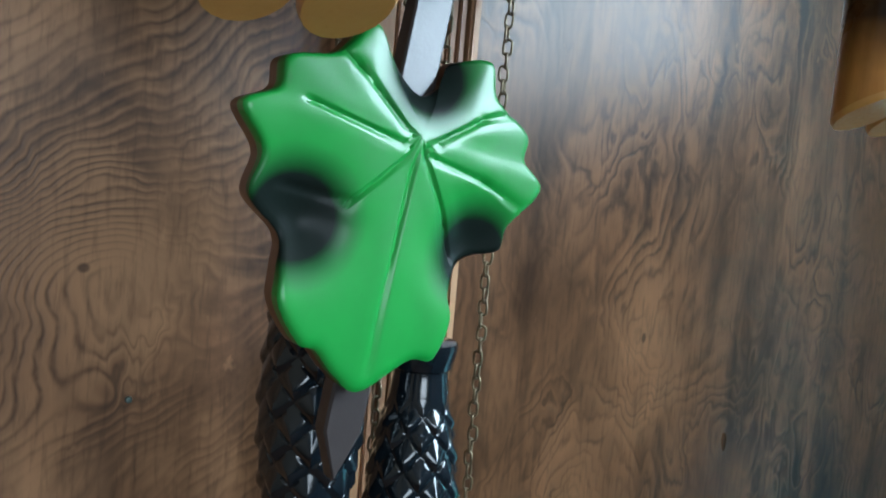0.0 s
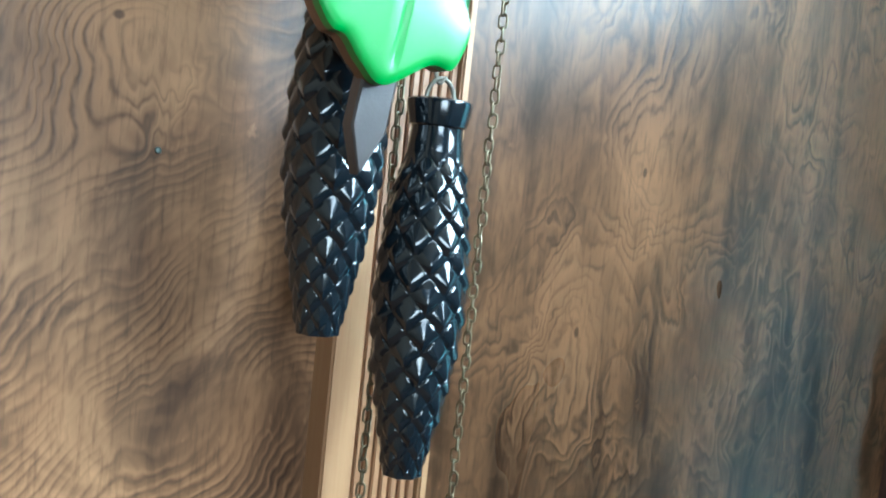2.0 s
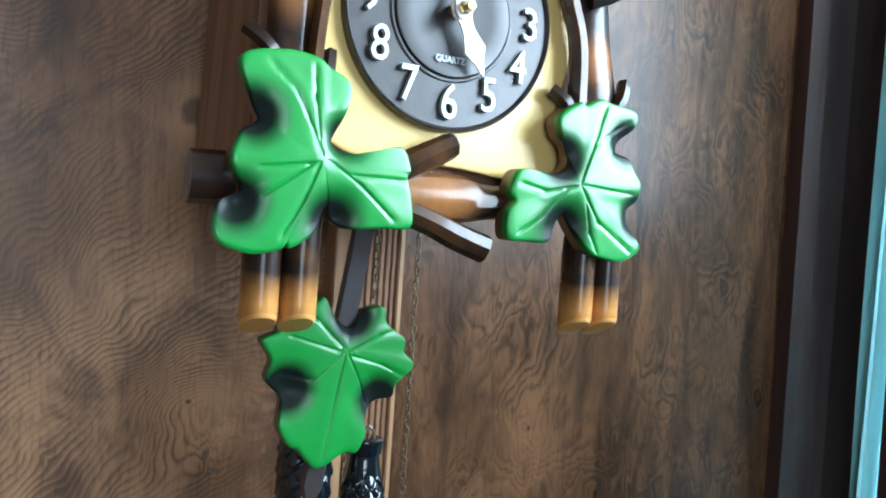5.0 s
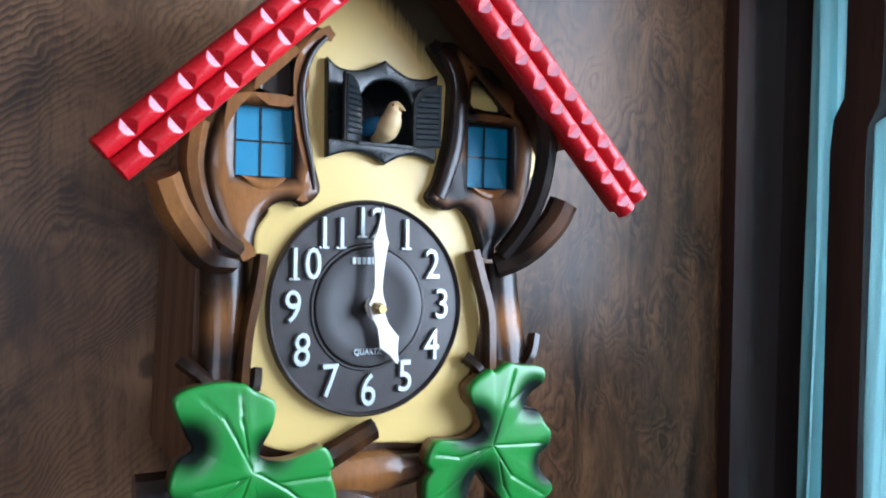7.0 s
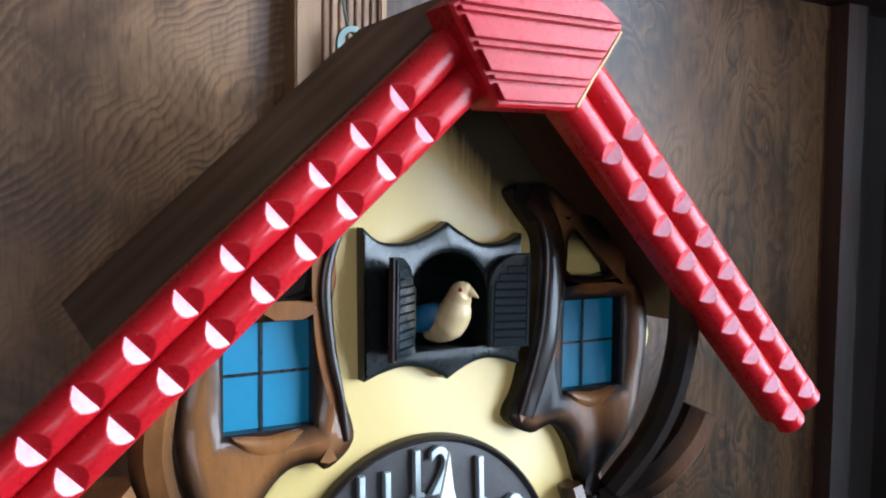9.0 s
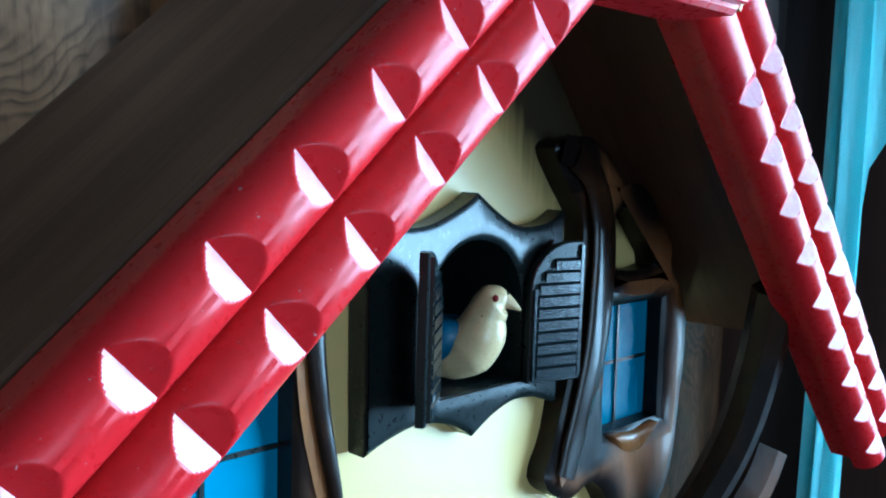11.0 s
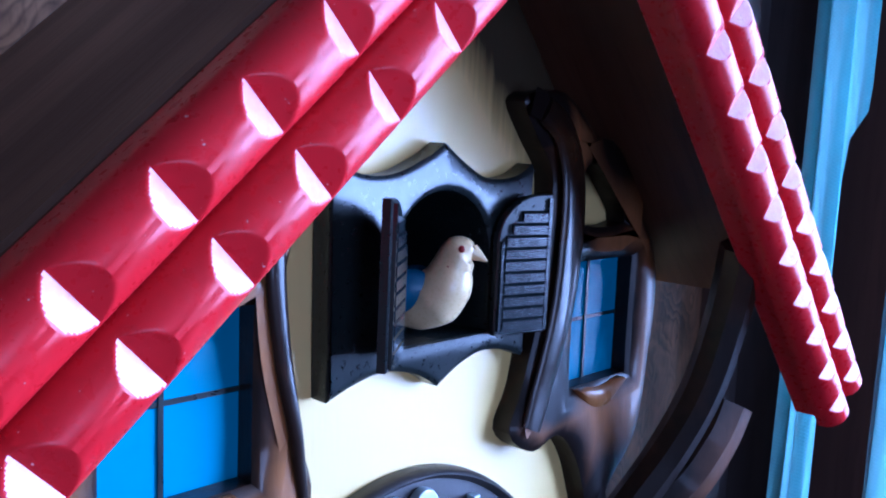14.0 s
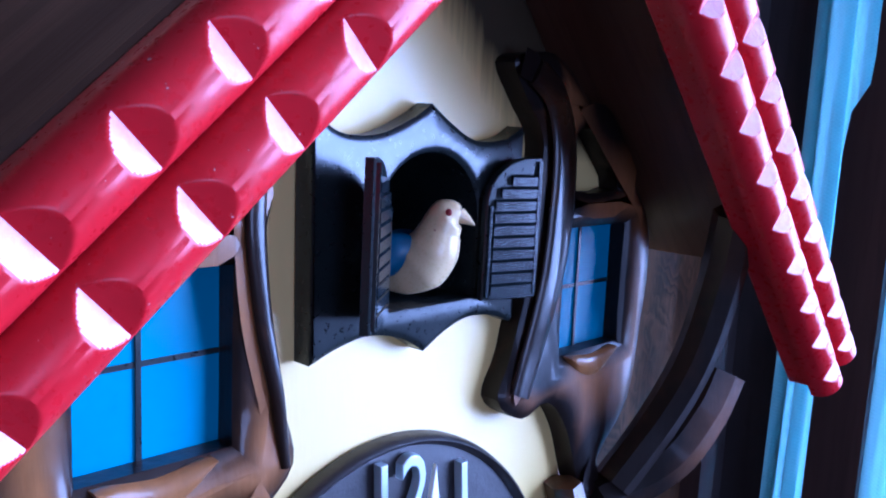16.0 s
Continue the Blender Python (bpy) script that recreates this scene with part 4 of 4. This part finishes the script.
# ---------------------------------------------------------------- dial and pointers
DX, DZ, DR = 0.0020, 1.7222, 0.0635
dial = part("dial", lathe([(0, -0.1590), (0.0350, -0.1590), (0.0358, -0.1600), (0.0368, -0.1600), (0.0376, -0.1588), (0.0605, -0.1588), (0.0613, -0.1606), (0.0621, -0.1612), (0.0629, -0.1606), (DR, -0.1585), (DR, -0.1560), (0, -0.1560)],
                            (DX, 0, DZ), "y", 96), DIAL, clock, "dark brown round dial with a raised rim")
part("dial_centre", lathe([(0, -0.1594), (0.012, -0.1596), (0.024, -0.1602), (0.0335, -0.1612), (0.0345, -0.1610), (0.0349, -0.1592), (0, -0.1591)], (DX, 0, DZ), "y", 72), DIAL_INNER, dial, "smooth hollow dial centre")
for h in range(1, 13):
    w = radians(30 * h)
    bm = words(str(h), 0.0262, (DX + 0.0487 * math.sin(w), DZ + 0.0487 * math.cos(w)), -0.1606, 0.0022, 0.84, -0.00022)
    low, middle = min(v.co.z for v in bm.verts), (min(v.co.x for v in bm.verts) + max(v.co.x for v in bm.verts)) / 2
    for keep in {1: (0,), 10: (-1,), 11: (-1, 1), 12: (-1,)}.get(h, ()):
        feet = [v.co.x for v in bm.verts if v.co.z < low + 0.001 and (v.co.x - middle) * keep >= 0 and (keep == 0 or abs(v.co.x - middle) > 0.0012)]
        foot_x = (min(feet) + min(max(feet), min(feet) + 0.003)) / 2
        bm = joined(bm, box(foot_x - 0.0032, foot_x + 0.0032, -0.1617, -0.1595, low - 0.0002, low + 0.0012, 0.0003))
    part("numeral", bm, SILVER, dial, "", 30)
part("lettering", words("QUARTZ", 0.0048, (DX - 0.0010, DZ - 0.0262), -0.1618, 0.0006, 0.92), SILVER, dial, "small silver lettering")
for k in range(7):
    part("mark_bar", box(DX - 0.0122 + k * 0.0032, DX - 0.0122 + k * 0.0032 + 0.0024, -0.1622, -0.1606, DZ + 0.0250, DZ + 0.0292, 0.0002), SILVER, dial)


def hand(outline, angle, y):
    turn = Matrix.Rotation(-radians(angle), 2)
    pts = [turn @ Vector(q) for q in outline]
    return plate([(DX + q.x, DZ + q.y) for q in pts], y, y + 0.0012, (), ((0.0003, 0.0003),))


half = [(0.0000, 0.0600), (0.0012, 0.0540), (0.0028, 0.0450), (0.0052, 0.0385), (0.0040, 0.0310), (0.0030, 0.0210), (0.0026, 0.0120), (0.0036, 0.0070), (0.0055, 0.0020), (0.0050, -0.0030), (0.0025, -0.0058)]
minute = half + [(-x, z) for x, z in half[::-1][:-1]]
short = [(0.0000, 0.0370), (0.0014, 0.0350), (0.0026, 0.0300), (0.0068, 0.0225), (0.0052, 0.0175), (0.0038, 0.0120), (0.0040, 0.0070), (0.0062, 0.0020), (0.0056, -0.0035), (0.0028, -0.0064)]
hour = short + [(-x, z) for x, z in short[::-1][:-1]]
part("hour_hand", hand(hour, 154, -0.1688), WHITE, clock, "white spade-shaped hour hand", 0)
part("minute_hand", hand(minute, 3.5, -0.1715), WHITE, clock, "white spade-shaped minute hand", 0)
part("hand_nut", lathe([(0, -0.1795), (0.0026, -0.1795), (0.0030, -0.1788), (0.0030, -0.1735), (0.0040, -0.1730), (0.0040, -0.1712), (0.0040, -0.1590), (0, -0.1590)], (DX, 0, DZ), "y", 6), BRASS, clock, "brass hexagonal nut", 20)

# ---------------------------------------------------------------- cuckoo's door
top = curve([(-0.0275, 1.8695), (-0.0200, 1.8640), (-0.0080, 1.8635), (0.0040, 1.8680), (0.0100, 1.8715)], 5) + curve([(0.0100, 1.8715), (0.0170, 1.8670), (0.0270, 1.8625), (0.0390, 1.8630), (0.0465, 1.8665)], 5)[1:]
foot = curve([(0.0460, 1.8105), (0.0380, 1.8135), (0.0280, 1.8145), (0.0190, 1.8120), (0.0108, 1.8075)], 5) + curve([(0.0108, 1.8075), (0.0030, 1.8120), (-0.0080, 1.8145), (-0.0180, 1.8130), (-0.0265, 1.8100)], 5)[1:]
door = part("door_frame", plate([tuple(q) for q in top + foot], -0.1620, -0.1555, (arch,), ((0.0008, 0.0006), (0.0010, 0.0003))), BLACK, clock, "black scalloped frame of the cuckoo's door")
part("niche", plate([(0.011 + (x - 0.011) * 1.03, 1.838 + (z - 1.838) * 1.03) for x, z in arch], -0.1020, -0.1000, (), ((0.0001, 0.0001),)), BLACK, door, "dark back of the niche", 0)
sleeve = bmesh.new()
loops = [[sleeve.verts.new((0.011 + (x - 0.011) * k, y, 1.838 + (z - 1.838) * k)) for x, z in arch] for y, k in ((-0.1561, 1.005), (-0.1020, 1.005), (-0.1020, 1.028), (-0.1561, 1.028))]
for p, q in zip(loops, loops[1:] + loops[:1]):
    for i in range(len(arch)):
        sleeve.faces.new((p[i], p[(i + 1) % len(arch)], q[(i + 1) % len(arch)], q[i]))
part("niche_wall", sleeve, BLACK, door)
part("threshold", box(-0.0080, 0.0300, -0.1640, -0.1622, 1.8185, 1.8202, 0.0003), BLACK, door)


def shutter(hinge_x, width, angle, flip, z0, z1, label):
    """A louvred leaf with an arched shoulder at its hinge, turned round that hinge."""
    m = Matrix.Translation((hinge_x, -0.1632, 0)) @ Matrix.Rotation(radians(angle), 4, "Z") @ Matrix.Diagonal((1, flip, 1, 1))
    rim = [(width, z0), (width, z1), (width * 0.8, z1)] + [(width * (0.8 - 0.8 * math.sin(a)), z1 - 0.013 + 0.013 * math.cos(a)) for a in np.linspace(0.1, math.pi / 2, 8)] + [(0.0, z0)]
    bm = plate(rim, -0.0024, 0.0, (), ((0.0004, 0.0004),))
    bmesh.ops.transform(bm, matrix=m, verts=bm.verts)
    ob = part("shutter", bm, BLACK, door, label, 25)
    n = 10
    for k in range(n):
        z = z0 + 0.0025 + k * (z1 - z0 - 0.006) / n
        start = 0.0020 if z < z1 - 0.014 else 0.0022 + width * 0.75 * ((z - z1 + 0.014) / 0.013) ** 1.6
        b = box(min(start, width * 0.7), width - 0.0022, -0.0036, -0.0022, z, z + 0.0024)
        for v in b.verts:
            if v.co.y < -0.003:
                v.co.z -= 0.0009
        bmesh.ops.transform(b, matrix=m, verts=b.verts)
        part("louvre", b, BLACK_SHEEN, ob, "", 0)
    rims = joined(box(0.0006, 0.0015, -0.0034, -0.0022, z0 + 0.001, z1 - 0.013), box(width - 0.0017, width - 0.0006, -0.0034, -0.0022, z0 + 0.001, z1 - 0.001), box(0.0016, width - 0.0018, -0.0034, -0.0022, z0 + 0.0006, z0 + 0.0016))
    bmesh.ops.transform(rims, matrix=m, verts=rims.verts)
    part("shutter_rim", rims, BLACK_SHEEN, ob, "", 0)


BLACK_SHEEN = paint("black_shutter_lacquer", (0.015, 0.020, 0.023), (0.009, 0.012, 0.014), 0.20, 0.8, 200, 0.2)
shutter(0.0285, 0.0180, -14, 1, 1.8195, 1.8585, "black louvred shutter standing open")
shutter(-0.0085, 0.0180, -143, -1, 1.8195, 1.8590, "black louvred shutter standing wide open")


def cuckoo():
    """One carved figure: body, head, beak, wing and tail in a single mesh."""
    bm = bmesh.new()

    def blob(centre, radii, turn, index, u=20, v=14):
        """An ellipsoid of one paint."""
        made = bmesh.ops.create_uvsphere(bm, u_segments=u, v_segments=v, radius=1)["verts"]
        m = Matrix.LocRotScale(centre, Euler([radians(a) for a in turn]), radii)
        bmesh.ops.transform(bm, matrix=m, verts=made)
        for f in {f for q in made for f in q.link_faces}:
            f.material_index = index
        return made
    spine = curve([(-0.0100, -0.1700, 1.8280), (-0.0045, -0.1700, 1.8302), (0.0010, -0.1700, 1.8340), (0.0042, -0.1700, 1.8390), (0.0058, -0.1700, 1.8440), (0.0078, -0.1700, 1.8478), (0.0112, -0.1700, 1.8494)], 6)
    sizes = [0.0012, 0.0055, 0.0078, 0.0074, 0.0056, 0.0050, 0.0016]
    body = sweep(spine, lambda t: float(np.interp(t, np.linspace(0, 1, 7), sizes)), lambda t: float(np.interp(t, np.linspace(0, 1, 7), sizes)) * 0.92, 22)
    beak = sweep([(0.0108, -0.1700, 1.8478), (0.0130, -0.1700, 1.8468), (0.0150, -0.1700, 1.8456)], lambda t: 0.0024 * (1 - 0.88 * t), lambda t: 0.0018 * (1 - 0.88 * t), 12)
    bm.free()
    bm = joined(body, beak)
    blob((-0.0075, -0.1742, 1.8362), (0.0088, 0.0036, 0.0056), (0, -28, 8), 1)
    blob((-0.0075, -0.1650, 1.8362), (0.0088, 0.0036, 0.0056), (0, -28, -8), 1)
    blob((0.0086, -0.1742, 1.8490), (0.0009, 0.0005, 0.0010), (0, 0, 0), 2, 10, 8)
    blob((0.0052, -0.1748, 1.8440), (0.0006, 0.0004, 0.0006), (0, 0, 0), 2, 10, 8)
    blob((-0.0015, -0.1700, 1.8272), (0.0010, 0.0010, 0.0012), (0, 0, 0), 0, 10, 8)
    blob((0.0040, -0.1700, 1.8300), (0.0010, 0.0010, 0.0012), (0, 0, 0), 0, 10, 8)
    bmesh.ops.transform(bm, matrix=Matrix.Translation((0.0150, -0.1575, 1.8340)) @ Matrix.Rotation(radians(-57), 4, "Z") @ Matrix.Scale(0.98, 4) @ Matrix.Translation((-0.0030, 0.170, -1.8385)), verts=bm.verts)
    part("bird_figure", bm, [IVORY, BLUE_WING, EYE_RED], clock, "ivory bird figure with blue wings in the open door", 60)


cuckoo()

# ---------------------------------------------------------------- pendulum, swung to one side
SWING = Matrix.Translation((0.0125, 0, 1.767)) @ Matrix.Rotation(radians(8.0), 4, "Y") @ Matrix.Translation((-0.0125, 0, -1.767))


def swung(bm):
    bmesh.ops.transform(bm, matrix=SWING, verts=bm.verts)
    return bm


stick_rim = [(0.0065, 1.640), (0.0185, 1.640), (0.0185, 1.4500), (0.0125, 1.4360), (0.0065, 1.4500)]
pendulum = part("pendulum", swung(plate(stick_rim, -0.0945, -0.0885, (), ((0.0008, 0.0006),))), STICK, clock, "black-brown pendulum stick with a pointed end", 25)
pend_rim = [(-0.0064, 1.5604), (-0.0006, 1.5551), (0.0063, 1.549), (0.0138, 1.546), (0.0201, 1.551), (0.0213, 1.5572), (0.0329, 1.5608), (0.0373, 1.5513), (0.0504, 1.5441), (0.0515, 1.5362), (0.0595, 1.5292), (0.0512, 1.5169), (0.0503, 1.5087), (0.0417, 1.5055), (0.0371, 1.5018), (0.0344, 1.4924), (0.0365, 1.4846), (0.033, 1.474), (0.0251, 1.4729), (0.0113, 1.4629), (0.0027, 1.4667), (-0.0042, 1.4728), (-0.0094, 1.4741), (-0.0168, 1.4832), (-0.018, 1.4921), (-0.0193, 1.501), (-0.0296, 1.5096), (-0.0291, 1.5208), (-0.0366, 1.5309), (-0.0284, 1.5371), (-0.0275, 1.5453), (-0.0141, 1.5502)]
leaf("pendulum_leaf", pend_rim, (0.0135, 1.5350), -0.1010, [[(0.0120, 1.5330), (-0.0080, 1.5480), (-0.0230, 1.5560)], [(0.0110, 1.5310), (-0.0200, 1.5360)], [(0.0150, 1.5310), (0.0330, 1.5440), (0.0450, 1.5490)], [(0.0150, 1.5300), (0.0380, 1.5270), (0.0540, 1.5220)],
     [(0.0130, 1.5280), (0.0125, 1.5000), (0.0120, 1.4700)], [(0.0110, 1.5290), (-0.0030, 1.5130), (-0.0220, 1.5140)], [(0.0160, 1.5290), (0.0280, 1.5130), (0.0340, 1.5030)]],
     [(0.0140, 1.5560, 0.010, 0.007), (-0.0170, 1.5060, 0.013, 0.006), (0.0390, 1.5080, 0.012, 0.006)], pendulum,
     leaf_paint("pendulum_leaf_green", (0.023, 0.245, 0.034), tuple((SWING @ Vector((x, -0.10, z)), r, s) for x, z, r, s in ((0.0140, 1.5520, 0.010, 0.009), (-0.0170, 1.5060, 0.011, 0.009), (0.0410, 1.5060, 0.010, 0.009)))),
     SWING, 0.010, "green enamelled carved pendulum leaf with black hollows")


# ---------------------------------------------------------------- cone weights and chains
def cone_weight(x, y, top_z, label):
    w = thing("cone_weight", (x, y, top_z), label, "clock weight", "cone weights under the clock")
    length = 0.142
    prof = [(0.000, 0.0096), (0.08, 0.0106), (0.16, 0.0122), (0.24, 0.0140), (0.34, 0.0156), (0.44, 0.0164), (0.56, 0.0162), (0.68, 0.0145), (0.80, 0.0120), (0.92, 0.0089), (1.0, 0.0070)]

    def radius(t):
        for (a, ra), (b, rb) in zip(prof, prof[1:]):
            if t <= b:
                s = (t - a) / (b - a)
                return ra + (rb - ra) * s * s * (3 - 2 * s) if a < 0.1 else ra + (rb - ra) * s
        return prof[-1][1]
    bm, rows, around, rings_n, count = bmesh.new(), [], 240, 320, 8
    marks = [0.075]
    while marks[-1] < 1.2:
        marks.append(marks[-1] + 0.033 + 0.023 * min(1.0, radius(min(1.0, marks[-1])) / 0.0178) ** 1.5)
    for i in range(rings_n + 1):
        t = i / rings_n
        row = []
        for j in range(around):
            turn = j / around * count
            h = 0.0
            if t > 0.07:
                for k in range(len(marks) - 2):
                    if marks[k + 1] + 0.075 < t or marks[k] - 0.09 > t:
                        continue
                    tip, length_k = marks[k + 1], marks[k + 2] - marks[k]
                    u = abs((turn + 0.5 * (k % 2)) % 1.0 - 0.5) * 2
                    p = (tip - t) / length_k * 2
                    edge = p - 0.95 * u ** 1.15
                    if edge > 0:
                        bulge = math.sin(min(1.0, edge / 0.85) * math.pi / 2)
                        h = bulge * max(0.0, 1.0 - 0.75 * max(0.0, p - 0.55)) * (1.0 - 0.5 * u)
                        break
                h *= min(1.0, (t - 0.07) / 0.06)
            r = radius(t) + 0.0023 * h * min(1.0, radius(t) / 0.014)
            a = 2 * math.pi * j / around
            row.append(bm.verts.new((x + r * math.cos(a), y + r * math.sin(a), top_z - 0.010 - t * (length - 0.010))))
        rows.append(row)
    for a, b in zip(rows, rows[1:]):
        for j in range(around):
            bm.faces.new((a[j], a[(j + 1) % around], b[(j + 1) % around], b[j]))
    bm.faces.new(rows[0]), bm.faces.new(rows[-1][::-1])
    part("body", bm, CONE, w, "glossy black moulded cone with overlapping scales", 38)
    part("cap", lathe([(0, 0.0), (0.0112, 0.0), (0.0122, -0.0006), (0.0124, -0.0020), (0.0108, -0.0095), (0.0100, -0.0102), (0, -0.0104)], (x, y, top_z), "z", 40), CONE, w, "flared black cap")
    part("ring", sweep([(x + 0.0062 * math.cos(a), y, top_z - 0.001 + 0.0088 * math.sin(a)) for a in np.linspace(0, math.pi, 18)], 0.0009, 0.0009, 8), WIRE, w, "wire ring")
    hook_path = curve([(x + 0.0012, y - 0.001, top_z + 0.0085), (x - 0.0012, y, top_z + 0.0060), (x - 0.0030, y, top_z + 0.0105), (x - 0.0005, y, top_z + 0.0200), (x + 0.0022, y, top_z + 0.0290), (x + 0.0002, y, top_z + 0.0300)], 5)
    part("hook", sweep(hook_path, 0.0008, 0.0008, 8), WIRE, w, "bent wire hook")
    return w


cone_weight(-0.0215, -0.052, 1.5245, "glossy black cone weight hanging higher beside the pendulum")
cone_weight(0.0195, -0.052, 1.4695, "glossy black cone weight hanging lower beside the batten")


def chain_link():
    """An oval wire link, 7 mm tall, in the plane of its x and z axes."""
    bm, rows, n = bmesh.new(), [], 14
    for i in range(n):
        a = 2 * math.pi * i / n
        c = Vector((0.00165 * math.cos(a), 0, 0.0013 * math.sin(a) + (0.0016 if math.sin(a) > 0.01 else -0.0016 if math.sin(a) < -0.01 else 0)))
        out = Vector((math.cos(a), 0, math.sin(a)))
        rows.append([bm.verts.new(c + out * (0.00055 * math.cos(b)) + Vector((0, 0.00055 * math.sin(b), 0))) for b in (0.0, 1.2566, 2.5133, 3.7699, 5.0265)])
    for i in range(n):
        a, b = rows[i], rows[(i + 1) % n]
        for k in range(5):
            bm.faces.new((a[k], a[(k + 1) % 5], b[(k + 1) % 5], b[k]))
    return bm


LINK = bpy.data.meshes.new("link")
link_bm = chain_link()
link_bm.to_mesh(LINK)
link_bm.free()
LINK.materials.append(CHAIN)
LINK.shade_smooth()


def chain(x, y, z_top, z_end, label):
    c = thing("clock_chain", (x, y, z_top), label, "chain", "chains under the clock")
    step, k, z = 0.0051, 0, z_top
    while z > z_end:
        ob = new("link", LINK)
        ob.parent = c
        wob = 0.0004 * math.sin(k * 1.7 + x * 90)
        ob.location = (wob, 0.0003 * math.cos(k * 2.3), z - z_top)
        ob.rotation_euler = (0, 0.06 * math.sin(k * 2.1), radians(38 if k % 2 else -52) + 0.25 * math.sin(k * 0.9 + x * 40))
        z -= step
        k += 1
    return c


chain(-0.0215, -0.052, 1.640, 1.557, "aged brass chain carrying the higher cone weight")
chain(0.0195, -0.050, 1.640, 1.500, "aged brass chain carrying the lower cone weight")
chain(0.0145, -0.031, 1.640, 1.190, "aged brass chain hanging free between the cones")
chain(0.0595, -0.031, 1.640, 1.2925, "aged brass chain hanging free in front of the dark panel")

# wire ring at the end of the free chain
end_ring = sweep([(0.0595 + 0.0088 * math.cos(w), -0.031 + 0.002 * math.sin(w), 1.2800 + 0.0120 * math.sin(w)) for w in np.linspace(0, 2 * math.pi, 25)], 0.0013, 0.0013, 8)
tagged(part("chain_ring", end_ring, STEEL), "oval steel ring at the end of the free chain", "ring")

# small nail in the walnut panel
pin = lathe([(0, -0.0016), (0.0010, -0.0013), (0.0013, -0.0003), (0.0011, 0.001), (0, 0.001)], (-0.067, 0, 1.44), "y", 12)
tagged(part("nail", pin, STEEL), "small steel nail head in the walnut panel", "nail")
